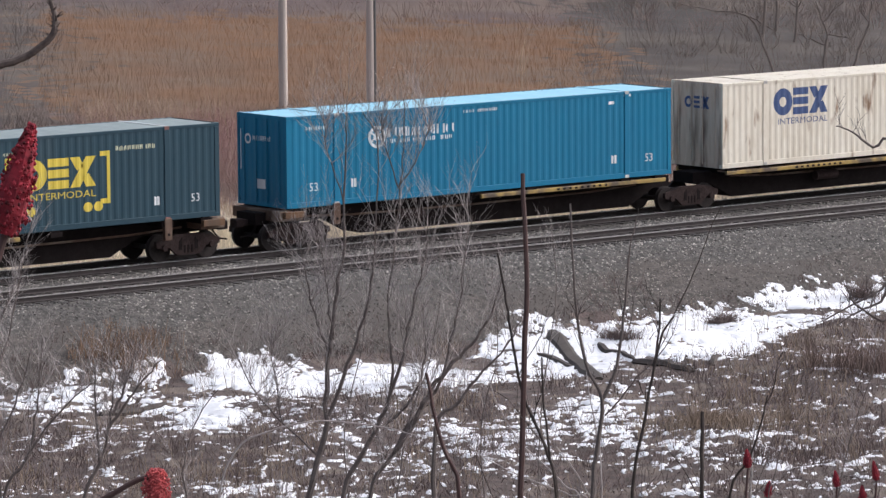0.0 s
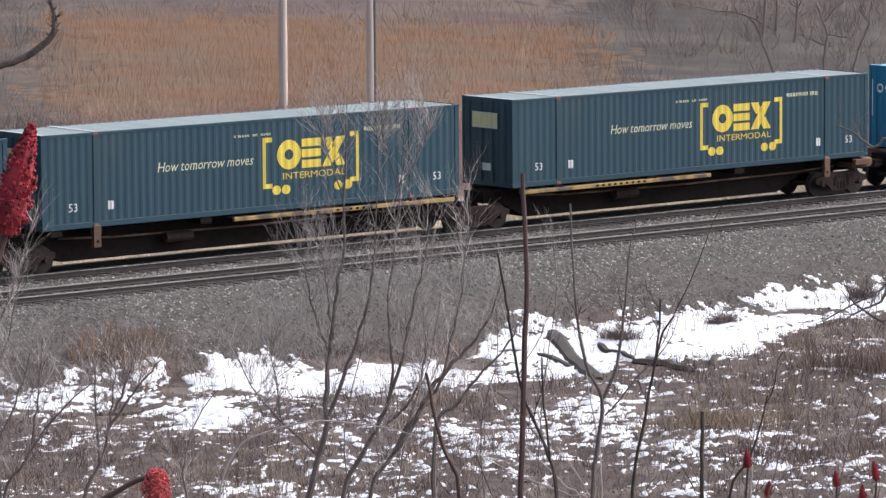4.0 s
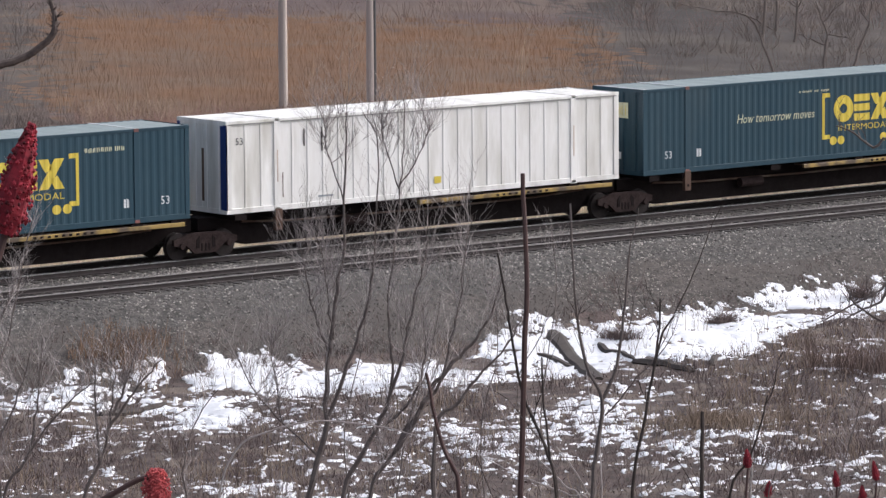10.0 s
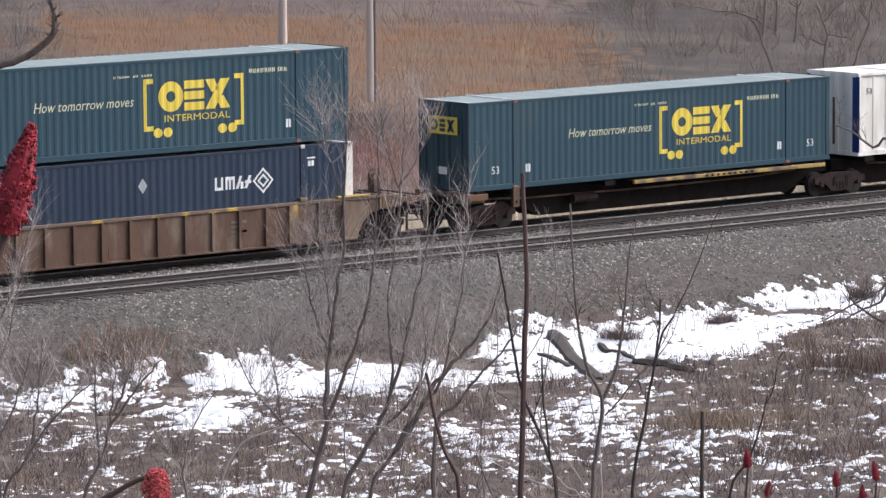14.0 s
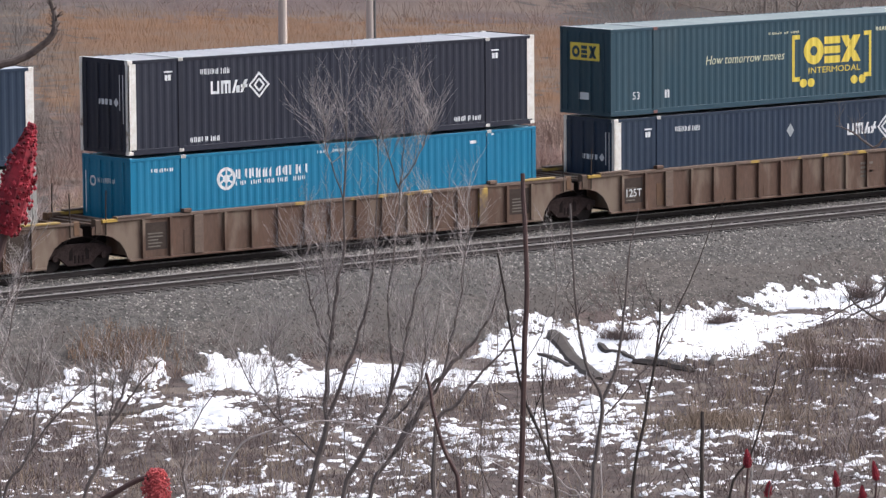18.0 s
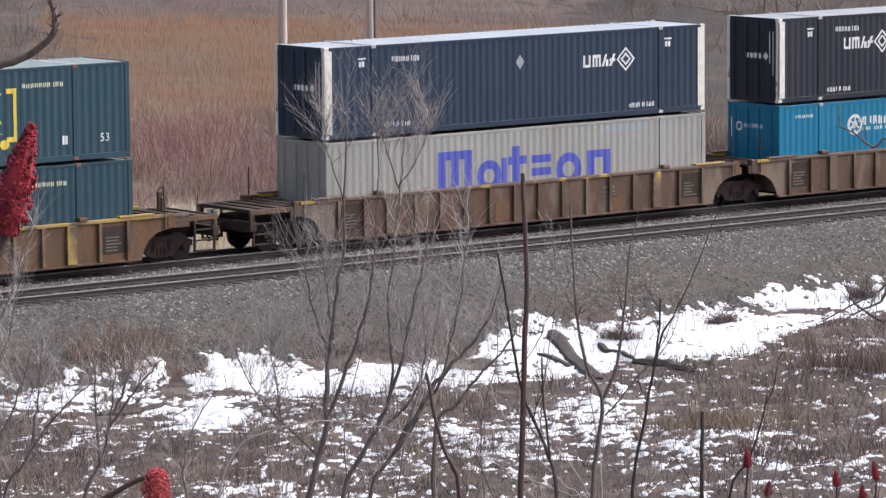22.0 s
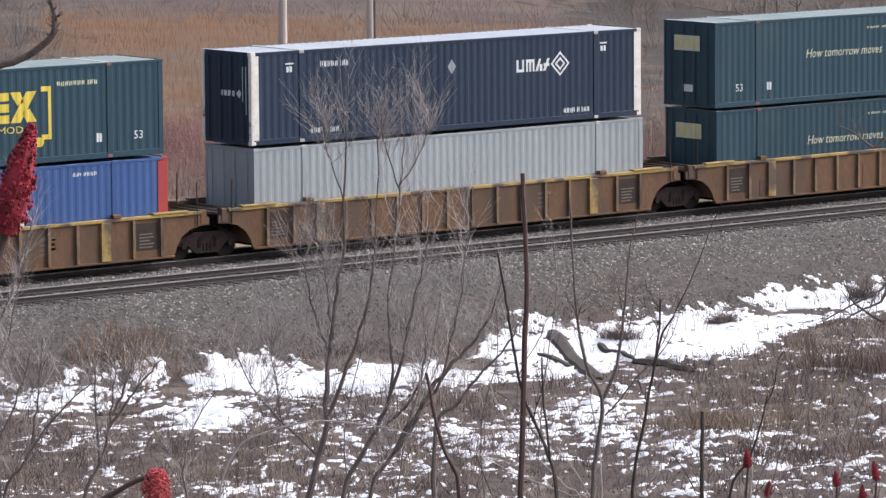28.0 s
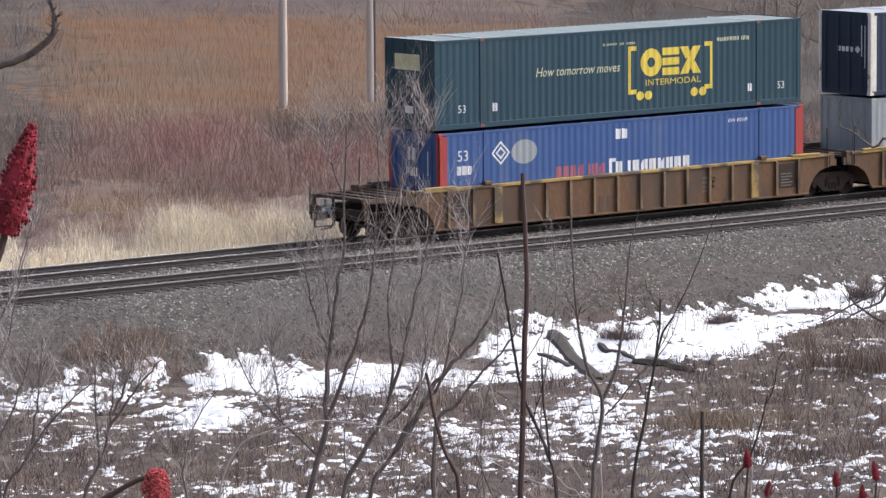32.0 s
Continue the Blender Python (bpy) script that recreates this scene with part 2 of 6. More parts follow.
# ---- mesh tools ----
class Solid:
    """Collects vertices and faces for one mesh."""

    def __init__(self):
        self.v, self.f = [], []

    def add(self, verts, faces):
        n = len(self.v)
        self.v.extend(verts)
        self.f.extend(tuple(i + n for i in f) for f in faces)
        return self

    def box(self, x0, x1, y0, y1, z0, z1, bevel=0.0):
        if bevel <= 0:
            vs = [(x, y, z) for x in (x0, x1) for y in (y0, y1) for z in (z0, z1)]
            fs = [(0, 1, 3, 2), (4, 6, 7, 5), (0, 4, 5, 1), (2, 3, 7, 6), (0, 2, 6, 4), (1, 5, 7, 3)]
            return self.add(vs, fs)
        b = bevel
        pts = [(y0 + b, z0), (y1 - b, z0), (y1, z0 + b), (y1, z1 - b), (y1 - b, z1), (y0 + b, z1), (y0, z1 - b), (y0, z0 + b)]
        return self.prism_x(pts, x0, x1)

    def prism_x(self, pts, x0, x1):
        """A closed outline in (y, z), drawn out along x."""
        n = len(pts)
        vs = [(x0, y, z) for y, z in pts] + [(x1, y, z) for y, z in pts]
        fs = [(i, (i + 1) % n, n + (i + 1) % n, n + i) for i in range(n)] + [tuple(range(n))[::-1], tuple(range(n, 2 * n))]
        return self.add(vs, fs)

    def prism_y(self, pts, y0, y1):
        """A closed outline in (x, z), drawn out along y."""
        n = len(pts)
        vs = [(x, y0, z) for x, z in pts] + [(x, y1, z) for x, z in pts]
        fs = [(i, n + i, n + (i + 1) % n, (i + 1) % n) for i in range(n)] + [tuple(range(n)), tuple(range(n, 2 * n))[::-1]]
        return self.add(vs, fs)

    def tube(self, path, radii, sides=6, cap=True):
        path = [Vector(p) for p in path]
        rings, up = [], Vector((0.13, 0.37, 0.92)).normalized()
        for i, p in enumerate(path):
            d = (path[min(i + 1, len(path) - 1)] - path[max(i - 1, 0)]).normalized()
            a = d.cross(up)
            if a.length < 1e-3:
                a = d.cross(Vector((1, 0, 0)))
            a.normalize()
            b = d.cross(a)
            rings.append([tuple(p + (a * math.cos(6.2832 * k / sides) + b * math.sin(6.2832 * k / sides)) * radii[i]) for k in range(sides)])
        vs = [q for r in rings for q in r]
        fs = []
        for i in range(len(rings) - 1):
            for k in range(sides):
                j = (k + 1) % sides
                fs.append((i * sides + k, i * sides + j, (i + 1) * sides + j, (i + 1) * sides + k))
        if cap:
            fs.append(tuple(range(sides))[::-1])
            fs.append(tuple(range(len(vs) - sides, len(vs))))
        return self.add(vs, fs)

    def mesh(self, name):
        me = bpy.data.meshes.new(name)
        me.from_pydata(self.v, [], self.f)
        me.update()
        return me


def part(name, solid, material, parent=None, label="", at=None):
    """Links a Solid, bmesh or mesh as one mesh object, under a thing or a part where one is given."""
    if isinstance(solid, Solid):
        me = solid.mesh(name)
    elif isinstance(solid, bmesh.types.BMesh):
        me = bpy.data.meshes.new(name)
        solid.to_mesh(me)
        solid.free()
    else:
        me = solid
    if material and not me.materials:
        me.materials.append(M[material])
    ob = new(name, me)
    if parent:
        ob.parent = parent
    if at:
        ob.matrix_basis = at
    if label:
        ob["label"] = label
    return ob


def bulk(name, verts, faces, material):
    """One mesh from arrays, for what nobody could count."""
    me = bpy.data.meshes.new(name)
    me.from_pydata(verts.tolist(), [], faces.tolist())
    me.materials.append(M[material])
    me.update()
    return new(name, me)


RNG = np.random.default_rng(7)
GRID = RNG.random((256, 256))


def value_noise(x, y):
    xi, yi = np.floor(x).astype(int), np.floor(y).astype(int)
    u, v = x - xi, y - yi
    u, v = u * u * (3 - 2 * u), v * v * (3 - 2 * v)
    g = lambda a, b: GRID[a % 256, b % 256]
    return (g(xi, yi) * (1 - u) + g(xi + 1, yi) * u) * (1 - v) + (g(xi, yi + 1) * (1 - u) + g(xi + 1, yi + 1) * u) * v


def fbm(x, y, octaves=4, gain=0.5):
    total, amp, norm = 0.0, 1.0, 0.0
    for k in range(octaves):
        total = total + amp * value_noise(x * 2 ** k + 17.3 * k, y * 2 ** k + 5.1 * k)
        norm += amp
        amp *= gain
    return total / norm


# ---- ground: railway formation, ditch, the slope under the camera, the rise behind the line ----
NEAR_TRACK = -4.2


def height(x, y):
    x, y = np.asarray(x, float), np.asarray(y, float)
    corridor = np.interp(y, [-60, -32, -22, -15, -10.2, -6.6, -6.0, 2.0, 2.6, 5.0, 12.0, 40.0, 90.0, 200.0, 900.0],
                         [-1.0, -1.3, -1.7, -1.9, -1.85, -0.36, -0.2, -0.2, -0.4, -0.9, -0.6, 0.4, 2.2, 16.0, 85.0])
    d = np.hypot(x - EYE[0], y - EYE[1])
    hill = 14.5 - 0.178 * d
    k = 1.2
    z = np.where(y < -6.0, np.logaddexp(corridor * k, hill * k) / k, corridor)
    rough = (fbm(x * 0.35, y * 0.35, 4) - 0.5) * 0.7
    keep = np.clip((np.abs(y + 2.1) - 5.8) / 3.0, 0, 1) * np.where(y > 25, 0.45, 1.0)
    return z + rough * keep


def spread(n, power):
    u = np.linspace(-1, 1, n)
    return np.sign(u) * np.abs(u) ** power


gx = np.unique(np.concatenate([np.arange(-60, 70, 0.6), np.arange(70, 92, 1.0), spread(81, 3) * 900]))
gy = np.unique(np.concatenate([np.arange(-45, 60, 0.5), np.arange(60, 96, 1.0), np.arange(-8, 3, 0.12), spread(81, 3) * 900]))
GX, GY = np.meshgrid(gx, gy, indexing="ij")
gv = np.stack([GX, GY, height(GX, GY)], -1).reshape(-1, 3)
ii, jj = np.meshgrid(np.arange(len(gx) - 1), np.arange(len(gy) - 1), indexing="ij")
q0 = (ii * len(gy) + jj).ravel()
gf = np.stack([q0, q0 + len(gy), q0 + len(gy) + 1, q0 + 1], 1)
ground = tagged(bulk("ground", gv, gf, "soil"), "brown winter ground with dead grass and litter", "ground", kind="structure")
ground.data.materials.append(M["ballast"])
ground.data.materials.append(M["back_soil"])
for nm in ("dirty_ballast", "field_soil", "red_soil", "thicket_soil", "hill_soil", "straw_soil", "low_ballast"):
    ground.data.materials.append(M[nm])
mid = gv[gf].mean(axis=1)
edge = -10.2 + (fbm(mid[:, 0] * 0.5, mid[:, 1] * 0.5) - 0.5) * 3.0
stony = (mid[:, 1] > edge) & (mid[:, 1] < 2.3 + (fbm(mid[:, 0], mid[:, 1]) - 0.5))
dirty = stony & ((np.abs(mid[:, 1]) < 0.78) | (np.abs(mid[:, 1] - NEAR_TRACK) < 0.78))
zone = np.where(mid[:, 1] > 0, 2, 0)
blur = np.random.default_rng(5).normal(0, 1, (2, len(mid)))     # patches of ground cover fade into one another
zx, zy = mid[:, 0] + 1.6 * blur[0] * (mid[:, 1] > 9), mid[:, 1] + 2.2 * blur[1] * (mid[:, 1] > 14)
grey_side = (zx - 5.4 - 0.8586 * zy > 1.0 + 6 * (fbm(zx * 0.1, zy * 0.1) - 0.5)) | (zx < -16.5 + 0.68 * zy + 2 * (fbm(zx * 0.12, zy * 0.12) - 0.5))
away, over = zx * 0.628 + zy * 0.778, zx * 0.778 - zy * 0.628
field = ~grey_side & (away > 39 + 8 * (fbm(zx * 0.12, zy * 0.12) - 0.5)) & (away < 83 + 12 * (fbm(zx * 0.1, zy * 0.1) - 0.5))
# red-twigged patches, a tan one before the field, straw beside the line
redness = 0.8 * np.exp(-((away - 30) / 9) ** 2 - ((over + 9.5) / 2.2) ** 2) + 0.7 * np.exp(-((away - 23) / 5) ** 2 - ((over + 3.8) / 1.6) ** 2) + 0.7 * (fbm(zx * 0.25 + 30, zy * 0.2 + 4, 3) - 0.5)
zone[(away > 60) & ~grey_side] = 7
zone[(zy > 9) & (redness > 0.3) & (zy < 38)] = 5
zone[(zy > 2.6) & (zy < 7.6 + 2 * (fbm(zx * 0.5, zy * 0.5) - 0.5)) & (zx - 0.8 * zy < 12)] = 8
zone[field] = 4
zone[grey_side & (zy > 14)] = 6
zone[stony] = 1
zone[stony & (zy < -7.6 + 2.2 * (fbm(zx * 0.4 + 5, zy * 0.4) - 0.5))] = 9
zone[dirty] = 3
ground.data.polygons.foreach_set("material_index", zone.astype(np.int32))
ground.data.polygons.foreach_set("use_smooth", np.ones(len(gf), bool))

# two tracks
RAIL = [(-0.07, -0.17), (0.07, -0.17), (0.07, -0.155), (0.012, -0.13), (0.012, -0.045), (0.037, -0.035), (0.037, -0.006), (0.03, 0.0),
        (-0.03, 0.0), (-0.037, -0.006), (-0.037, -0.035), (-0.012, -0.045), (-0.012, -0.13), (-0.07, -0.155)]
tie_me = Solid().box(-0.11, 0.11, -1.3, 1.3, -0.18, 0.0, 0.012).mesh("tie")
tie_me.materials.append(M["tie"])
for ty, words in ((0.0, "far railway track of steel rails on wooden ties"), (NEAR_TRACK, "near railway track of steel rails on wooden ties")):
    track = tagged(new("railway_track"), words, "railway track", "railway tracks", "structure")
    track.location = (0, ty, 0)
    for side in (-0.753, 0.753):
        r = part("rail", Solid().prism_x([(side + a, b) for a, b in RAIL], -130, 130), "rail", track)
        part("rail_head", Solid().box(-130, 130, side - 0.0385, side + 0.0385, -0.038, 0.002, 0.024 if ty == 0.0 else 0.012), "rail_head" if ty == 0.0 else "dull_head", r)
    for i in range(290):
        t_ob = part("tie", tie_me, None, track)
        t_ob.matrix_basis = pose(-60 + i * 0.5 + random.uniform(-0.03, 0.03), 0, -0.175 + random.uniform(-0.012, 0.006), 0, 0, random.uniform(-1, 1))


# ---- containers ----
CL, CW, CH = 16.15, 2.59, 2.9
PITCH, DEEP = 0.278, 0.012


def corrugation(u):
    """How far the wall lies behind its outer face at u metres along it."""
    p = (u % PITCH) / PITCH
    return DEEP * float(np.interp(p, [0, 0.27, 0.5, 0.77, 1.0], [0, 0, 1, 1, 0]))


def breaks(u0, u1):
    cuts = [u0]
    k = math.floor(u0 / PITCH)
    while k * PITCH < u1:
        for q in (0, 0.27, 0.5, 0.77):
            u = (k + q) * PITCH
            if u0 + 1e-4 < u < u1 - 1e-4:
                cuts.append(u)
        k += 1
    return cuts + [u1]


def fluted(u0, u1, z0, z1, place, ribbed=None):
    """A corrugated sheet between u0 and u1; place(u, depth, z) gives the point."""
    s = Solid()
    us = breaks(u0, u1) if ribbed is None else ribbed[0]
    dep = [corrugation(u) for u in us] if ribbed is None else ribbed[1]
    vs = []
    for u, d in zip(us, dep):
        vs += [place(u, d, z0), place(u, d, z1), place(u, d + 0.03, z0), place(u, d + 0.03, z1)]
    fs = []
    for i in range(len(us) - 1):
        a, b = 4 * i, 4 * i + 4
        fs += [(a, b, b + 1, a + 1), (a + 2, a + 3, b + 3, b + 2)]
    return s.add(vs, fs)


NEARY = -CW / 2


TINY = ("serial_number", "small_print", "emblem_line", "handling_note", "plate_print", "end_print", "end_emblem")


def decal(name, polys, material, parent, wall="side", label="", flat=False):
    """Painted marks on a wall: outlines in (u, z), cut along the flutes so that the paint follows them.
    u is x on the long side and, on the end wall, metres from the far corner."""
    bm = bmesh.new()
    for poly in polys:
        bm.faces.new([bm.verts.new((u, 0.0, z)) for u, z in poly])
    bmesh.ops.remove_doubles(bm, verts=bm.verts[:], dist=1e-5)
    if not flat:
        lo, hi = min(v.co.x for v in bm.verts), max(v.co.x for v in bm.verts)
        for u in breaks(lo, hi)[1:-1] if wall == "side" else [CW / 2 - y for y in breaks(CW / 2 - hi, CW / 2 - lo)[1:-1]]:
            bmesh.ops.bisect_plane(bm, geom=bm.verts[:] + bm.edges[:] + bm.faces[:], plane_co=(u, 0, 0), plane_no=(1, 0, 0))
    for v in bm.verts:
        d = 0.0 if flat else corrugation(v.co.x)
        if wall == "side":
            v.co = (v.co.x, NEARY - 0.004 + 0.012 + d, v.co.z)
        else:
            y = CW / 2 - v.co.x
            v.co = (-CL / 2 - 0.004 + 0.012 + 0.6 * corrugation(y), y, v.co.z)
    bmesh.ops.recalc_face_normals(bm, faces=bm.faces[:])
    ob = part(name, bm, material, parent, label)
    return tagged(ob, kind="stuff") if name in TINY else ob


def decals(name, polys, material, parent, label=""):
    for poly in polys:
        decal(name, [poly], material, parent, label=label)


def rect(u0, u1, z0, z1):
    return [(u0, z0), (u1, z0), (u1, z1), (u0, z1)]


def disc(u, z, ru, rz=None, n=14):
    rz = rz or ru
    return [(u + ru * math.cos(6.2832 * k / n), z + rz * math.sin(6.2832 * k / n)) for k in range(n)]


def ring(u, z, ro, ri, n=16, a0=0.0, a1=6.28319, sz=1.0):
    out = []
    for k in range(n):
        a, b = a0 + (a1 - a0) * k / n, a0 + (a1 - a0) * (k + 1) / n
        out.append([(u + r * math.cos(t), z + sz * r * math.sin(t)) for r, t in ((ri, a), (ro, a), (ro, b), (ri, b))])
    return out


def bars(u0, u1, z0, z1, n, fill=0.7, seed=1, slant=0.0):
    """A row of plain upright bars that stands in for small writing."""
    r = random.Random(seed)
    w = (u1 - u0) / n
    out = []
    for k in range(n):
        if n > 11 and r.random() < 0.1:
            continue
        a = u0 + k * w
        if n > 5:
            for j in (0, 1):
                if r.random() < 0.85:
                    b = a + j * w * 0.42
                    out.append([(b, z0 + r.choice((0, 0, 0.3)) * (z1 - z0)), (b + w * 0.4 * fill, z0), (b + w * 0.4 * fill + slant, z1), (b + slant, z1 - r.choice((0, 0, 0.3)) * (z1 - z0))])
            continue
        out.append([(a, z0), (a + w * fill * r.uniform(0.75, 1.05), z0), (a + w * fill + slant, z1 - r.uniform(0, 0.12) * (z1 - z0)), (a + slant, z1)])
    return out


def words(name, text, u, z, size, material, parent, width=None, slant=0.0):
    """Readable words in the built-in font, cut along the flutes."""
    cu = bpy.data.curves.new("words", "FONT")
    cu.body, cu.size, cu.shear, cu.resolution_u = text, size, slant, 2
    tmp = bpy.data.objects.new("words", cu)
    me = bpy.data.meshes.new_from_object(tmp)
    bpy.data.objects.remove(tmp)
    bpy.data.curves.remove(cu)
    bm = bmesh.new()
    bm.from_mesh(me)
    bpy.data.meshes.remove(me)
    top = max(v.co.x for v in bm.verts)
    k = (width / top) if width else 1.0
    for v in bm.verts:
        v.co = (u + v.co.x * k, 0.0, z + v.co.y)
    lo, hi = u, u + top * k
    for c in breaks(lo, hi)[1:-1]:
        bmesh.ops.bisect_plane(bm, geom=bm.verts[:] + bm.edges[:] + bm.faces[:], plane_co=(c, 0, 0), plane_no=(1, 0, 0))
    for v in bm.verts:
        v.co.y = NEARY + 0.008 + corrugation(v.co.x)
    return part(name, bm, material, parent)


MESHES = {}


def shared(key, maker):
    if key not in MESHES:
        MESHES[key] = maker()
    return MESHES[key]


def container(paint, label, post=None, end=None, style="fluted", roof=None, post_w=0.16, low=False, end_post=None):
    """A 53-foot container with its base at z = 0 and its middle at x = 0; flutes, rails, posts at the ends and at the
    40-foot points, corner castings, and doors at the rear end."""
    c = tagged(new("container"), label, "shipping container", "containers on the train")
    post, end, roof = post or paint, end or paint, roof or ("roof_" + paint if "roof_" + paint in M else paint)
    hx, hy = CL / 2, CW / 2

    def piece(name, key, maker, m):
        me = shared(key, lambda: maker().mesh(name)).copy()
        me.materials.append(M[m])
        return part(name, me, None, c)

    xs = 6.1
    segs = ((-hx + post_w, -xs - 0.08), (-xs + 0.08, xs - 0.08), (xs + 0.08, hx - post_w))
    for sgn in (-1, 1):
        for k, (a, b) in enumerate(segs):
            if style == "fluted":
                piece("side_panel", ("side", sgn, k, post_w), lambda a=a, b=b, sgn=sgn: fluted(a, b, 0.16, CH - 0.09, lambda u, d, z: (u, sgn * (hy - 0.012 - d), z)), paint)
            else:
                us, dep = [a], [0.02]
                u = math.ceil(a / 0.61) * 0.61
                while u < b - 0.05:
                    if u > a + 0.06:
                        us += [u - 0.05, u - 0.03, u + 0.03, u + 0.05]
                        dep += [0.02, 0.0, 0.0, 0.02]
                    u += 0.61
                us.append(b)
                dep.append(0.02)
                piece("side_panel", ("rib", sgn, k), lambda a=a, b=b, sgn=sgn, us=us, dep=dep: fluted(a, b, 0.16, CH - 0.09, lambda u, d, z: (u, sgn * (hy - 0.012 - d), z), (us, dep)), paint)
        y0, y1 = sorted((sgn * hy, sgn * (hy - 0.08)))
        piece("bottom_rail", ("brail", sgn), lambda y0=y0, y1=y1: Solid().box(-hx + 0.1, hx - 0.1, y0, y1, 0.0, 0.17, 0.008), paint)
        piece("top_rail", ("trail", sgn), lambda y0=y0, y1=y1: Solid().box(-hx + 0.1, hx - 0.1, y0, y1, CH - 0.1, CH - 0.01, 0.008), paint)
        for x in (-xs, xs):
            piece("intermediate_post", ("ipost", sgn, x), lambda x=x, y0=y0, y1=y1: Solid().box(x - 0.09, x + 0.09, y0 - 0.004, y1 + 0.004, 0.0, CH, 0.01), paint)
        for x in (-1, 1):
            a, b = sorted((x * hx, x * (hx - post_w)))
            piece("corner_post", ("post", sgn, x, post_w), lambda a=a, b=b, y0=y0, y1=y1: Solid().box(a, b, min(y0, y1), max(y0, y1), 0.12, CH - 0.12, 0.01), post)
            for z in (0.0, CH - 0.118):
                a, b = sorted((x * (hx + 0.004), x * (hx - 0.178)))
                piece("corner_casting", ("cast", sgn, x, z), lambda a=a, b=b, z=z: Solid().box(a, b, min(sgn * (hy + 0.004), sgn * (hy - 0.162)), max(sgn * (hy + 0.004), sgn * (hy - 0.162)), z, z + 0.118, 0.012), post)
            for z in (0.0, CH - 0.11):
                a, b = sorted((sgn * (hy + 0.012), sgn * (hy - 0.1)))
                piece("stacking_casting", ("stack", sgn, x, z), lambda x=x * xs, a=a, b=b, z=z: Solid().box(x - 0.085, x + 0.085, a, b, z, z + 0.112, 0.014), "casting_red" if paint == "green" else "casting" if paint != "royal" else "royal")
    # seams across the roof at the rear end and the 40-foot posts
    for k, x in enumerate((-hx + 0.07, -xs, xs)):
        piece("roof_seam", ("seam", k), lambda x=x, k=k: Solid().box(x - (0.06 if k else 0.05), x + (0.06 if k else 0.09), -hy + 0.03, hy - 0.03, CH - 0.02, CH + 0.006, 0.004), "seam_pale" if paint in ("green", "navy", "black") else roof)
    # rear doors, seen by the camera, and the fluted front
    for k, (a, b) in enumerate(((-hy + 0.1, -0.008), (0.008, hy - 0.1))):
        door = piece("door", ("door", k, style), lambda a=a, b=b: fluted(a, b, 0.16, CH - 0.14, lambda u, d, z: (-hx + 0.012 + d * 0.6, u, z)) if style == "fluted" else Solid().box(-hx + 0.02, -hx + 0.06, a, b, 0.16, CH - 0.14, 0.006), end)
        for y in (a + 0.28, b - 0.28):
            bar = part("locking_bar", shared(("bar",), lambda: Solid().tube([(0, 0, 0.1), (0, 0, CH - 0.12)], [0.017, 0.017], 6).mesh("locking_bar")).copy(), end, door)
            bar.matrix_basis = pose(-hx - 0.012, y, 0)
    if end_post:
        for y in (-hy, hy - 0.13):
            me = Solid().box(-hx - 0.002, -hx + 0.05, y, y + 0.13, 0.12, CH - 0.12, 0.006)
            part("end_post_face", me, end_post, c)
    piece("rear_sill", ("rsill",), lambda: Solid().box(-hx, -hx + 0.12, -hy + 0.16, hy - 0.16, 0.0, 0.16, 0.008), end)
    piece("rear_header", ("rhead",), lambda: Solid().box(-hx, -hx + 0.12, -hy + 0.16, hy - 0.16, CH - 0.14, CH, 0.008), end)
    piece("front_wall", ("front",), lambda: fluted(-hy + 0.08, hy - 0.08, 0.0, CH, lambda u, d, z: (hx - 0.012 - d, u, z)), paint)
    piece("floor", ("floor",), lambda: Solid().box(-hx + 0.1, hx - 0.1, -hy + 0.08, hy - 0.08, 0.06, 0.16), "near_black")

    def roof_mesh():
        s = Solid()
        us, k = [], 0
        n = 58
        vs, fs = [], []
        for i in range(n * 2 + 1):
            x = -hx + 0.1 + (CL - 0.2) * i / (n * 2)
            z = CH - 0.012 - (0.014 if i % 2 else 0.0)
            vs += [(x, -hy + 0.03, z), (x, hy - 0.03, z), (x, -hy + 0.03, z - 0.04), (x, hy - 0.03, z - 0.04)]
        for i in range(n * 2):
            a, b = 4 * i, 4 * i + 4
            fs += [(a, a + 1, b + 1, b), (a + 2, b + 2, b + 3, a + 3)]
        return s.add(vs, fs)

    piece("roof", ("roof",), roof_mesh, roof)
    return c


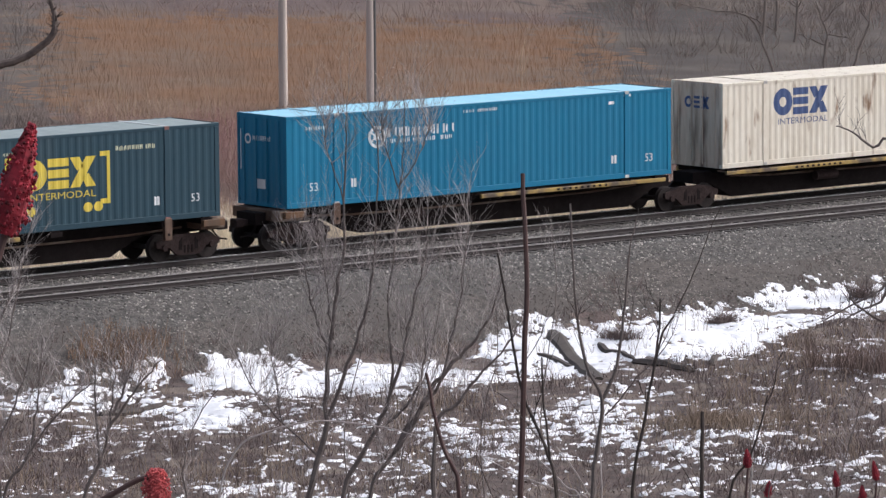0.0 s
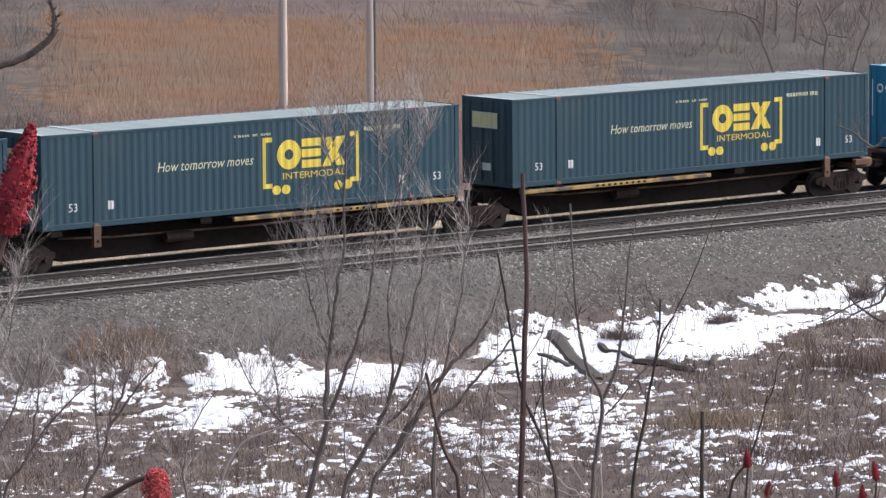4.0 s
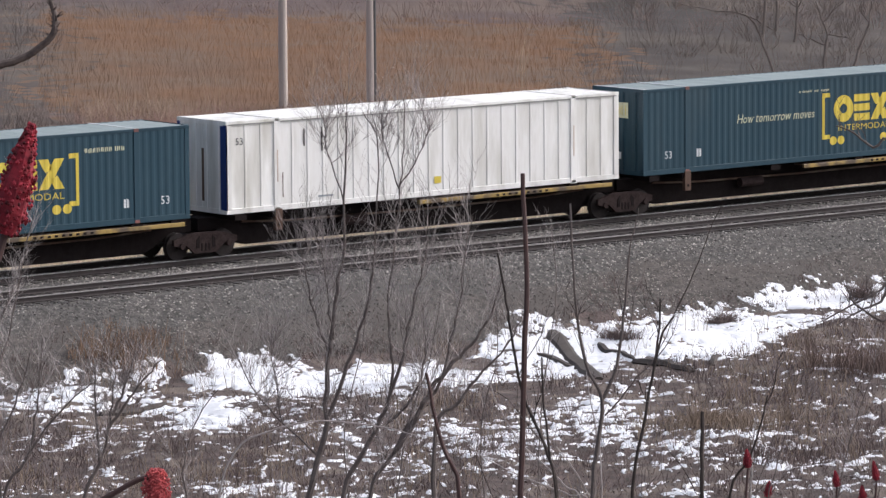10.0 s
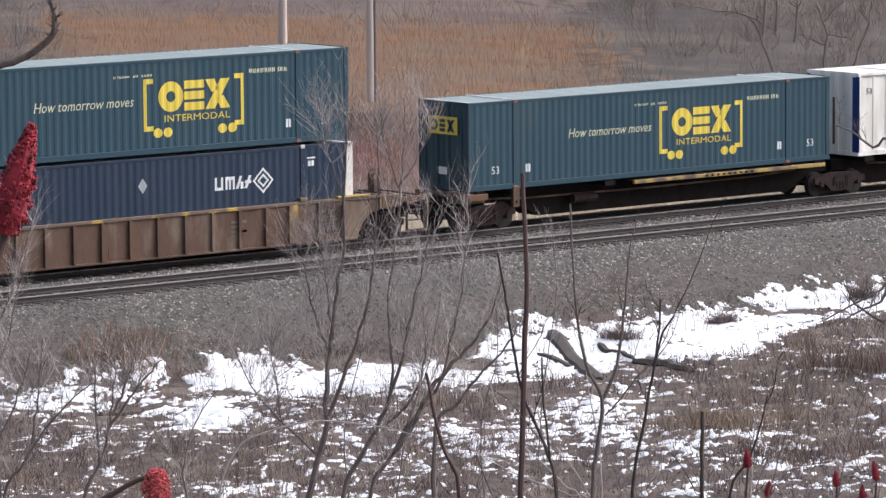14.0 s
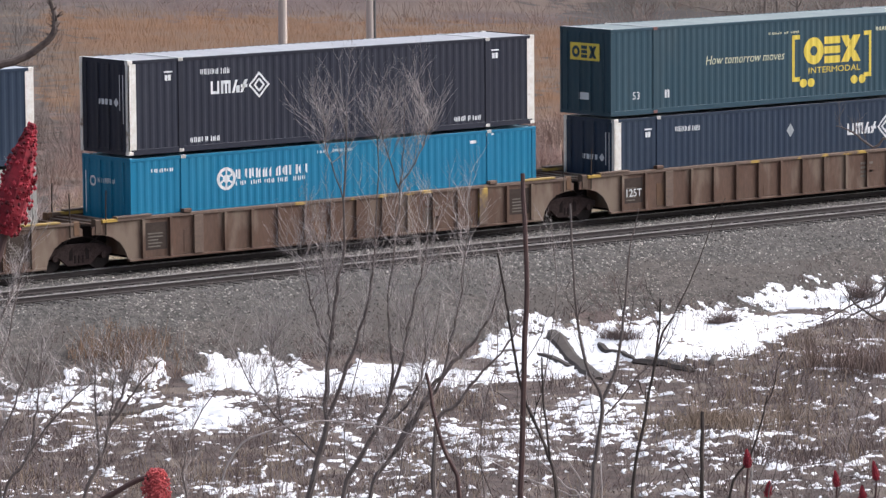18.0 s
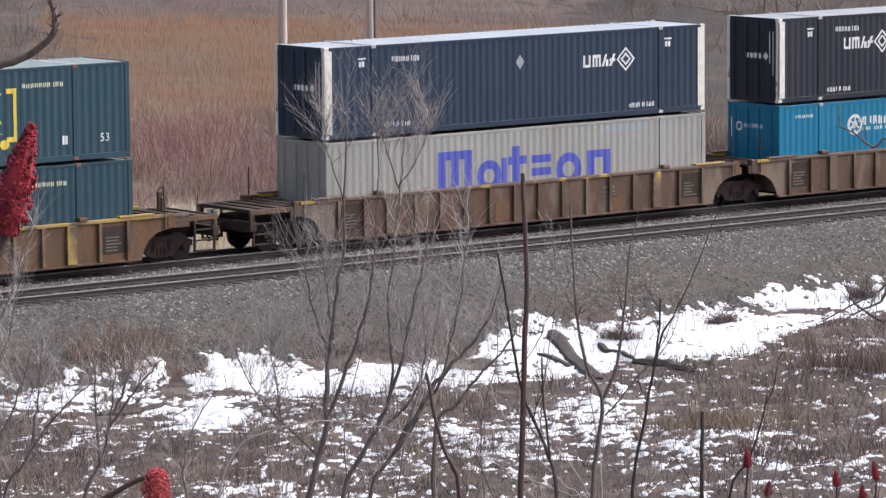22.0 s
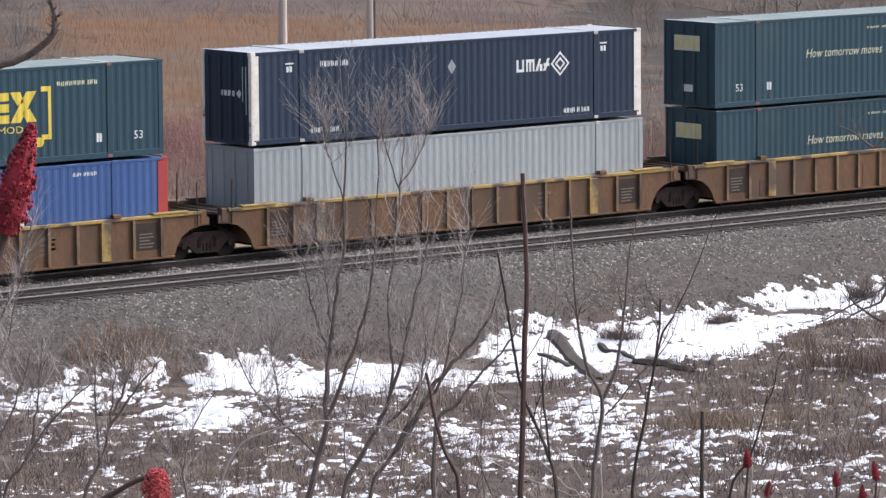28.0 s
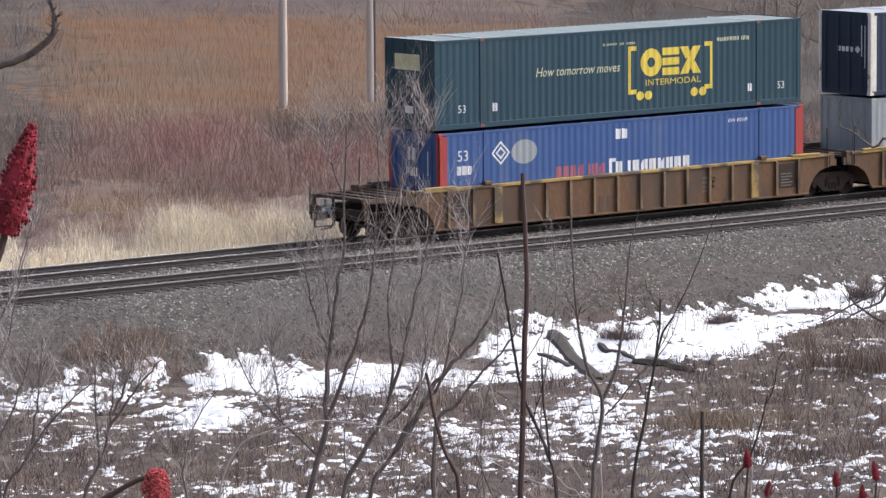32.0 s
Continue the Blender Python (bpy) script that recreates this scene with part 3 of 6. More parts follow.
def block_sign(c, mark="yellow_mark", word="INTERMODAL", framed=True, u=2.1, z=0.0, k=1.0):
    """The carrier's emblem as plain shapes: an oval ring, three bars, a crossed block, with a line of words, brackets and dots."""
    e0, e1 = 1.26 + z, 2.18 + z
    m = (e0 + e1) / 2
    polys = ring(u - 0.88 * k, m, 0.47 * k, 0.17 * k, 18, 0.0, 6.28319, 1.0 / k)
    for zc in (e0 + 0.125, m, e1 - 0.125):
        polys.append(rect(u - 0.38 * k, u + 0.38 * k, zc - 0.125, zc + 0.125))
    x0, x1, w = u + 0.42 * k, u + 1.36 * k, 0.36 * k
    xm = (x0 + x1) / 2
    polys.append([(x0, e0), (x0 + w, e0), (x1, e1), (x1 - w, e1)])
    polys.append([(x1 - w, e0), (x1, e0), (xm + w * 0.6, m - 0.05), (xm - w * 0.1, m - 0.16)])
    polys.append([(xm - w * 0.6, m + 0.05), (xm + w * 0.1, m + 0.16), (x0 + w, e1), (x0, e1)])
    decal("emblem", polys, mark, c, label="yellow block emblem" if mark == "yellow_mark" else "navy block emblem")
    words("lettering", word, u - 1.15 * k, 0.95 + z, 0.3, mark, c, width=2.5 * k)
    if framed:
        for sx, x in ((1, u - 1.9), (-1, u + 1.88)):
            r4 = lambda a, b, lo, hi: rect(min(x + sx * a, x + sx * b), max(x + sx * a, x + sx * b), lo + z, hi + z)
            decal("bracket", [r4(0, 0.11, 0.7, 2.3), r4(0.11, 0.36, 2.15, 2.3), r4(0.11, 0.36, 0.7, 0.85)], mark, c)
        for d in (-1.38, -1.0, 1.06, 1.44):
            decal("dot", [disc(u + d, 0.63 + z, 0.17, 0.15)], mark, c)


def marks_green(c, end_style="plate"):
    """Yellow and pale markings of the green containers."""
    block_sign(c)
    words("slogan", "How tomorrow moves", -3.84, 1.5, 0.44, "pale_mark", c, width=3.67, slant=0.25)
    decal("serial_number", bars(4.2, 5.7, 2.27, 2.41, 10, seed=3), "pale_mark", c)
    decal("small_print", bars(-0.9, 0.55, 2.37, 2.45, 14, 0.6, seed=4), "pale_mark", c)
    for u in (-5.55, 5.72):
        decal("height_mark", bars(u - 0.11, u + 0.11, 0.5, 0.78, 2, 0.8, seed=5), "white_mark", c)
    words("length_mark", "53", 6.98, 0.52, 0.36, "white_mark", c)
    words("length_mark", "53", -7.12, 0.52, 0.36, "white_mark", c)
    if end_style == "plate":
        plate = decal("warning_plate", [rect(0.55, 1.85, 1.9, 2.42)], "pale_mark", c, wall="end")
        plate.location.x = -0.036
        decal("plate_print", bars(0.65, 1.8, 2.0, 2.32, 7, 0.35, 6), "yellow_mark", plate, wall="end").location.x = -0.006
    else:
        plate = decal("emblem_plate", [rect(0.55, 2.05, 1.82, 2.4)], "yellow_mark", c, wall="end")
        plate.location.x = -0.036
        decal("end_emblem", ring(0.85, 2.1, 0.2, 0.09, 12) + [rect(1.12, 1.42, a, a + 0.11) for a in (1.9, 2.05, 2.2)] +
              [[(1.5, 1.9), (1.66, 1.9), (1.9, 2.31), (1.74, 2.31)], [(1.74, 1.9), (1.9, 1.9), (1.66, 2.31), (1.5, 2.31)]], "green", plate, wall="end").location.x = -0.006
    decal("data_plate", [rect(0.95, 1.45, 0.5, 0.74)], "white_mark", c, wall="end")


def diamond(u, z, r):
    out = []
    for ro, ri in ((1.0, 0.78), (0.55, 0.33)):
        p = lambda q: [(u + r * q, z), (u, z + r * q), (u - r * q, z), (u, z - r * q)]
        a, b = p(ro), p(ri)
        out += [[a[k], a[(k + 1) % 4], b[(k + 1) % 4], b[k]] for k in range(4)]
    return out


def marks_navy(c, u=2.69, z=1.9, lozenge=True, lift=((-5.76, 0.26), (4.7, 0.26))):
    """White markings of the navy containers: a word-long row of blocks with a double diamond."""
    row = [rect(u, u + 0.08, z - 0.2, z + 0.2), rect(u + 0.08, u + 0.24, z - 0.2, z - 0.11), rect(u + 0.24, u + 0.32, z - 0.2, z + 0.2),
           rect(u + 0.4, u + 0.76, z + 0.1, z + 0.2), rect(u + 0.4, u + 0.48, z - 0.2, z + 0.1), rect(u + 0.54, u + 0.62, z - 0.2, z + 0.1), rect(u + 0.68, u + 0.76, z - 0.2, z + 0.1),
           [(u + 0.8, z - 0.2), (u + 0.9, z - 0.2), (u + 1.04, z + 0.2), (u + 0.95, z + 0.2)], rect(u + 0.98, u + 1.1, z - 0.2, z + 0.02),
           [(u + 1.12, z - 0.2), (u + 1.23, z - 0.2), (u + 1.42, z + 0.2), (u + 1.31, z + 0.2)], rect(u + 1.15, u + 1.4, z - 0.05, z + 0.05)]
    decals("emblem_bar", row, "white_mark", c)
    decal("diamond", diamond(u + 1.86, z, 0.41), "white_mark", c, label="double white diamond")
    decal("serial_number", bars(-5.35, -4.19, 2.32, 2.5, 8, 0.65, 11), "white_mark", c)
    for x in (-6.56, 6.44):
        decal("arrow_mark", [rect(x - 0.16, x + 0.16, 2.46, 2.51)] + bars(x - 0.13, x + 0.13, 2.22, 2.4, 2, 0.8, 12), "white_mark", c)
    for x, zz in lift:
        decal("handling_note", bars(x, x + 1.15, zz, zz + 0.16, 8, 0.7, 13), "white_mark", c)
    if lozenge:
        decal("lozenge", [[(-0.2, 2.04), (-0.03, 1.8), (0.14, 2.04), (-0.03, 2.28)]], "silver", c)
    decal("end_emblem", bars(0.95, 1.75, 1.5, 1.68, 4, 0.8, 14) + [[(1.8, 1.59), (1.94, 1.45), (2.08, 1.59), (1.94, 1.73)]], "white_mark", c, wall="end")
    decal("end_print", [rect(2.12, 2.17, 1.35, 2.45), rect(2.28, 2.33, 0.95, 2.45)], "white_mark", c, wall="end")


def marks_blue(c, low=False):
    """White markings of the bright blue containers: a round emblem and two lines of blocks."""
    z = 2.05
    decal("round_emblem", ring(-4.46, z, 0.36, 0.26, 14) + [disc(-4.46, z, 0.13)] + [[(-4.46 + 0.13 * math.cos(a - 0.2), z + 0.13 * math.sin(a - 0.2)), (-4.46 + 0.28 * math.cos(a - 0.12), z + 0.28 * math.sin(a - 0.12)),
          (-4.46 + 0.28 * math.cos(a + 0.12), z + 0.28 * math.sin(a + 0.12)), (-4.46 + 0.13 * math.cos(a + 0.2), z + 0.13 * math.sin(a + 0.2))] for a in (0.5, 1.55, 2.6, 3.65, 4.7, 5.75)], "white_mark", c, label="white round emblem")
    decals("emblem_bar", bars(-4.1, -1.24, z - 0.04, z + 0.26, 11, 0.72, 21), "white_mark", c)
    decal("emblem_line", bars(-4.1, -1.34, z - 0.24, z - 0.1, 16, 0.6, 22), "white_mark", c)
    decal("serial_number", bars(-7.57, -6.41, 2.42, 2.54, 6, 0.6, 23), "white_mark", c)
    decal("small_print", bars(-0.9, 0.67, 2.6, 2.7, 16, 0.6, 24), "white_mark", c)
    words("length_mark", "53", 6.9, 0.5, 0.38, "white_mark", c)
    words("length_mark", "53", -7.2, 0.5, 0.38, "white_mark", c)
    for u in (-5.4, 5.55):
        decal("length_mark", bars(u - 0.12, u + 0.12, 0.52, 0.8, 2, 0.8, 25), "white_mark", c)
    decal("hook_mark", [rect(6.0, 6.3, 2.72, 2.8)], "white_mark", c)
    decal("hook_mark", [rect(5.3, 5.55, 2.5, 2.6)], "white_mark", c)
    decal("end_emblem", ring(0.55, 2.1, 0.17, 0.1, 12) + bars(0.8, 1.75, 2.06, 2.22, 9, 0.7, 26), "white_mark", c, wall="end")
    decal("end_print", [rect(0.15, 0.19, 1.1, 2.4)], "white_mark", c, wall="end")
    decal("data_plate", [rect(1.0, 1.45, 0.55, 0.85)], "white_mark", c, wall="end")


def marks_grey(c):
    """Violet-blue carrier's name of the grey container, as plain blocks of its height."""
    z0, z1 = 0.85, 2.3
    u = -3.55
    rows = ([rect(u, u + 0.34, z0, z1), rect(u + 1.1, u + 1.44, z0, z1), rect(u + 0.55, u + 0.89, z0 + 0.3, z1 - 0.28), rect(u + 0.34, u + 1.1, z1 - 0.28, z1)],
            ring(u + 2.15, z0 + 0.55, 0.52, 0.24, 14) + [rect(u + 2.68, u + 2.9, z0, z0 + 1.1)],
            [rect(u + 3.12, u + 3.44, z0, z1), rect(u + 2.96, u + 3.12, z0 + 0.85, z0 + 1.12), rect(u + 3.44, u + 3.75, z0 + 0.85, z0 + 1.12)],
            [rect(u + 3.95, u + 4.8, z0 + a, z0 + a + 0.26) for a in (0.0, 0.42, 0.84)],
            ring(u + 5.55, z0 + 0.55, 0.55, 0.26, 16),
            [rect(u + 6.35, u + 6.67, z0, z0 + 1.1), rect(u + 7.05, u + 7.37, z0, z0 + 0.85), rect(u + 6.67, u + 7.37, z0 + 0.85, z0 + 1.1)])
    for polys in rows:
        decal("emblem_block", polys, "violet_mark", c)
    decal("patch", [rect(3.4, 5.6, 2.5, 2.75)], "silver", c)


def marks_royal(c):
    """Markings of the royal-blue container with red corners."""
    decals("emblem_bar", bars(-0.5, 2.88, 1.06, 1.5, 9, 0.9, 31) + [rect(-0.79, -0.65, 1.02, 1.62), rect(-0.65, -0.5, 1.5, 1.62)], "white_mark", c)
    decals("faded_bar", bars(-3.1, -0.9, 1.06, 1.5, 7, 0.8, 32), "red_mark", c)
    decal("paint_patch", [disc(-4.46, 2.1, 0.56, 0.4, 18)], "silver", c, label="pale painted-over patch")
    decal("diamond", diamond(-5.46, 2.12, 0.4), "white_mark", c)
    words("length_mark", "53", -7.3, 1.95, 0.5, "white_mark", c)
    decal("data_plate", bars(-7.3, -6.65, 1.5, 1.8, 3, 0.85, 33), "white_mark", c)
    decal("data_plate", bars(-0.5, 0.05, 2.25, 2.6, 2, 0.85, 34), "white_mark", c)
    decal("serial_number", bars(4.6, 5.5, 2.5, 2.62, 7, 0.6, 35), "white_mark", c)
    decal("data_plate", bars(0.9, 1.5, 1.45, 1.75, 3, 0.85, 36), "white_mark", c, wall="end")
    decal("length_mark", bars(0.95, 1.45, 1.95, 2.4, 2, 0.62, 37), "white_mark", c, wall="end")
    decal("door_print", [rect(2.0, 2.05, 1.5, 2.3)], "white_mark", c, wall="end")


def marks_rusty(c):
    block_sign(c, "navy_mark", framed=False, u=-4.42, z=0.4, k=0.95)
    decal("emblem", ring(0.85, 2.2, 0.2, 0.1, 12) + [rect(1.12, 1.42, a, a + 0.09) for a in (2.0, 2.16, 2.32)] +
          [[(1.5, 2.0), (1.66, 2.0), (1.9, 2.41), (1.74, 2.41)], [(1.74, 2.0), (1.9, 2.0), (1.66, 2.41), (1.5, 2.41)]], "navy_mark", c, wall="end")


def marks_white(c):
    words("length_mark", "53", -7.7, 2.15, 0.3, "black", c)
    decal("streak_mark", [rect(-5.06, -5.01, 1.95, 2.5)], "near_black", c, flat=True)
    decal("streak_mark", [rect(-4.36, -4.31, 1.75, 2.5)], "near_black", c, flat=True)
    for u in (-6.15, -6.05, -5.9):
        decal("rust_streak", [rect(u, u + 0.035, 0.4, 1.3 - 5 * (u + 6.05) ** 2)], "rust", c, flat=True)
    for x in (-6.1, 6.1):
        part("lifting_post", Solid().box(x - 0.12, x + 0.12, -CW / 2 - 0.012, -CW / 2 + 0.1, -0.02, CH - 0.02, 0.012), "white", c)
        part("rust_run", Solid().box(x - 0.02, x + 0.02, -CW / 2 - 0.016, -CW / 2 - 0.009, 0.9, 1.9), "rusty_end", c, "thin rust run")
    part("blue_end_panel", Solid().box(-CL / 2 - 0.006, -CL / 2 - 0.003, -CW / 2 + 0.02, -CW / 2 + 0.3, 0.14, 2.75), "deep_blue", c, "deep blue painted panel")
    # thin grey strip painted as the shade below the top rail
    part("roof_seam", Solid().box(-CL / 2 + 0.1, CL / 2 - 0.1, -CW / 2 - 0.006, -CW / 2 + 0.02, CH - 0.135, CH - 0.105), "grey", c, "grey line painted as shade under the roof edge")
    part("rust_streak", Solid().box(-CL / 2 + 0.012, -CL / 2 + 0.018, -0.1, 0.02, 0.35, 2.0), "rust", c, "brown rust streak down the rear door")
    decal("yellow_plate", [rect(0.2, 0.48, 0.4, 0.62)], "yellow_mark", c, flat=True)
    decal("door_plate", [rect(-4.5, -3.9, 0.3, 0.36)], "silver", c, flat=True)


TRAIN = []      # (thing, place along the train, height)


def put(c, right_end, z):
    x = right_end - CL / 2
    c.matrix_basis = pose(x, 0, z)
    TRAIN.append((c, x, 0.0, z))
    return c


DECK, LOW, HIGH = 1.34, 0.42, 3.42
c = container("rusty_white", "white corrugated container with rust stains on a spine car", style="fluted", end="rusty_end")
marks_rusty(c)
put(c, 10.9 + CL, DECK)
c = container("blue", "bright blue corrugated container on a spine car")
marks_blue(c)
put(c, 8.55, DECK)
green = container("green", "dark teal-green corrugated container with yellow emblem on a spine car")
marks_green(green)
put(green, -10.2, DECK)
for right in (-28.6, -45.95):
    g = copy_thing(green, pose(0, 0, 0))
    put(g, right, DECK)
c = container("white", "white ribbed container with a blue rear edge on a spine car", style="ribbed", post_w=0.2, end="white", end_post="deep_blue")
marks_white(c)
put(c, -63.2, DECK)
green_b = container("green", "dark teal-green corrugated container with yellow emblem on a spine car")
marks_green(green_b, "emblem")
put(green_b, -80.75, DECK)
# the stacks in the well cars
g = copy_thing(green_b, pose(0, 0, 0))
tagged(g, "dark teal-green corrugated container stacked on a navy one")
put(g, -101.8, HIGH)
navy = container("navy", "navy corrugated container with white corner posts in a well car", post="post_white", post_w=0.3, end="navy", end_post="post_white")
marks_navy(navy)
put(navy, -101.65, LOW)
c = container("black", "near-black corrugated container with white corner posts stacked on a blue one", post="post_white", post_w=0.3, end="black", end_post="post_white")
marks_navy(c, u=-4.96, lozenge=False)
put(c, -121.27, HIGH)
c = container("blue", "bright blue corrugated container in a well car")
marks_blue(c)
put(c, -121.22, LOW)
c = copy_thing(navy, pose(0, 0, 0))
tagged(c, "navy corrugated container with white corner posts stacked on a grey one")
put(c, -140.84, HIGH)
c = container("grey", "light grey corrugated container with violet-blue blocks in a well car")
marks_grey(c)
put(c, -140.8, LOW)
for right, z, words_ in ((-164.45, HIGH, "stacked on another green one"), (-164.38, LOW, "in a well car")):
    c = copy_thing(green, pose(0, 0, 0))
    tagged(c, "dark teal-green corrugated container with yellow emblem " + words_)
    put(c, right, z)
c = copy_thing(navy, pose(0, 0, 0))
tagged(c, "navy corrugated container with white corner posts stacked on a silver one")
put(c, -183.95, HIGH)
c = container("silver", "plain silver-grey corrugated container in a well car")
put(c, -183.87, LOW)
c = copy_thing(green, pose(0, 0, 0))
tagged(c, "dark teal-green corrugated container stacked on a royal blue one")
put(c, -203.45, HIGH)
c = container("royal", "royal blue corrugated container with red corner posts in a well car", post="red", post_w=0.36, end="royal", end_post="red")
marks_royal(c)
put(c, -203.32, LOW)


# ---- rail cars ----
def truck(parent, x):
    """A freight truck under a car: two cast side frames, a bolster, springs, and two wheelsets."""
    t = part("truck", Solid().box(-0.2, 0.2, -1.0, 1.0, 0.42, 0.68, 0.03), "truck", parent, "grimy four-wheel truck", at=pose(x, 0, 0))
    shape = [(-1.2, 0.48), (-1.2, 0.66), (-0.95, 0.72), (-0.5, 0.84), (0.5, 0.84), (0.95, 0.72), (1.2, 0.66), (1.2, 0.48), (0.95, 0.42), (0.72, 0.46),
             (0.42, 0.2), (-0.42, 0.2), (-0.72, 0.46), (-0.95, 0.42)]
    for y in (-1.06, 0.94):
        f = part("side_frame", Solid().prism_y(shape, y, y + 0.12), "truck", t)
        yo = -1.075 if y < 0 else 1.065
        # near-black plates on the frame stand in for the shade in its openings
        part("frame_opening", Solid().prism_y([(-0.36, 0.62), (-0.24, 0.74), (-0.24, 0.36), (-0.36, 0.36)], yo, yo + 0.01), "near_black", f)
        part("frame_opening", Solid().prism_y([(0.24, 0.36), (0.24, 0.74), (0.36, 0.62), (0.36, 0.36)], yo, yo + 0.01), "near_black", f)
        for k in (-0.14, 0.0, 0.14):
            part("spring", Solid().tube([(k, y + 0.06, 0.26), (k, y + 0.06, 0.5)], [0.075, 0.075], 8), "near_black", f)
        for k in (-0.89, 0.89):
            part("bearing_cap", Solid().tube([(k, y - 0.05 if y < 0 else y + 0.17, 0.46), (k, y + 0.06, 0.46)], [0.1, 0.12], 10), "truck", f)
    for k in (-0.89, 0.89):
        w = Solid().tube([(0, -0.95, 0), (0, 0.95, 0)], [0.08, 0.08], 8)
        for s in (-1, 1):
            w.tube([(0, s * 0.64, 0), (0, s * 0.67, 0), (0, s * 0.68, 0), (0, s * 0.79, 0)], [0.445, 0.445, 0.42, 0.415], 22)
        wob = part("wheelset", w, "tread", t, at=pose(k, 0, 0.42))
        SPINNING.append((wob, k))
    return t


SPINNING = []


def end_platform(parent, x0, x1, z=1.42):
    """The end of a unit: an open deck of cross slats on a draft sill, corner blocks, and a tall thin handhold on each side."""
    a, b = sorted((x0, x1))
    s = 1 if b > 0 else -1
    d = part("draft_sill", Solid().box(a - 0.3, b + 0.3, -0.35, 0.35, 0.72, z - 0.16, 0.02), "near_black", parent)
    for k in range(4):
        x = a + 0.1 + (b - a - 0.2) * k / 3
        part("deck_slat", Solid().box(x - 0.07, x + 0.07, -1.3, 1.3, z - 0.07, z + (0.0, 0.03, 0.0, 0.05)[k], 0.01), "rust", parent)
    for y in (-1, 1):
        part("corner_block", Solid().box(s * 9.38 - 0.1, s * 9.38 + 0.1, min(y * 1.2, y * 1.44), max(y * 1.2, y * 1.44), 1.122, 1.58, 0.03), "rust_yellow", parent)
        part("handhold", Solid().tube([(s * 9.12, y * 1.46, 1.1), (s * 9.12, y * 1.46, 1.8), (s * 9.1, y * 1.46, 2.45)], [0.024, 0.022, 0.02], 6), "panel_dark", parent)
    part("air_hose", Solid().tube([(s * 8.8, -0.9, 1.2), (s * 9.2, -1.0, 0.9), (s * 9.55, -0.95, 1.05)], [0.035] * 3, 6), "near_black", d)
    return d


def car_end(car, s, side_paint, wheel, lamp):
    """The coupler end of a car: a buffer beam, an open slatted platform on posts, a step frame on each side, a plate, hoses."""
    x = s * 11.2
    box = lambda m, a, b, y0, y1, z0, z1, bev=0.01: m.box(min(s * a, s * b), max(s * a, s * b), y0, y1, z0, z1, bev)
    part("end_sill", box(Solid(), 10.97, 11.2, -1.45, 1.45, 0.74, 1.05, 0.03), "panel_dark", car, "grimy brown buffer beam")
    part("draft_sill", box(Solid(), 9.3, 11.05, -0.4, 0.4, 0.62, 1.2, 0.03), "near_black", car)
    for k in range(6):
        part("deck_slat", box(Solid(), 9.62 + 0.27 * k, 9.78 + 0.27 * k, -1.3, 1.3, 1.33, 1.4 + 0.02 * (k % 2)), ("rust", "panel_dark")[k % 2], car)
    for y in (-1, 1):
        y0, y1 = sorted((y * 1.3, y * 1.4))
        part("platform_beam", box(Solid(), 9.4, 11.17, y0, y1, 1.26, 1.42, 0.012), side_paint, car)
        if wheel:
            part("sill_end", box(Solid(), 9.62, 10.1, y0, y1 + 0.02, 1.1, 1.258, 0.02), side_paint, car)
            part("sill_end", box(Solid(), 9.3, 10.1, y0 - 0.02, y1 + 0.04, 1.425, 1.53, 0.02), "sill_yellow", car, "worn yellow end of the sill")
        part("platform_post", box(Solid(), 11.0, 11.15, y0, y1, 1.052, 1.258), "rust", car)
        st = Solid()
        for q in (10.3, 11.05):
            box(st, q - 0.025, q + 0.025, y0 - 0.02, y1 - 0.04, 0.3, 1.258)
        for z in (0.3, 0.62, 0.95):
            box(st, 10.3, 11.05, y0 - 0.015, y1 - 0.045, z, z + 0.05)
        part("step_frame", st, "panel_dark", car)
    part("end_plate", box(Solid(), 11.22, 11.215, 0.25, 0.85, 1.1, 1.3, 0.004), "post_white", car, "small dirty white plate")
    part("plate_bracket", box(Solid(), 11.15, 11.22, 0.5, 0.6, 1.0, 1.3, 0.004), "rust", car)
    part("handhold", Solid().tube([(x, 1.38, 0.75), (x, 1.4, 1.2), (x - s * 0.04, 1.4, 1.75)], [0.024] * 3, 6), "rust", car)
    if wheel:
        part("brake_stand", box(Solid(), 10.3, 10.4, 0.5, 0.62, 1.42, 2.0).box(min(s * 10.3, s * 10.42), max(s * 10.3, s * 10.42), 0.3, 0.42, 1.42, 1.85, 0.01), "rust", car)
        hub = [(s * 10.46, 0.56 + 0.24 * math.cos(0.5236 * k), 1.9 + 0.24 * math.sin(0.5236 * k)) for k in range(13)]
        bw = Solid().tube(hub, [0.022] * 13, 6, cap=False)
        for k in (0, 4, 8):
            bw.tube([(s * 10.46, 0.56, 1.9), hub[k]], [0.018, 0.018], 5)
        part("brake_wheel", bw, "rust", car)
    if lamp:
        lp = part("end_lamp", box(Solid(), 11.25, 11.45, 0.2, 0.45, 0.72, 1.08, 0.03), "lamp_case", car, "blue-grey end-of-train lamp case")
        part("lens", Solid().tube([(s * 11.45, 0.32, 0.98), (s * 11.48, 0.32, 0.98)], [0.07, 0.06], 10), "white_mark", lp)
    coupler(car, x, s)


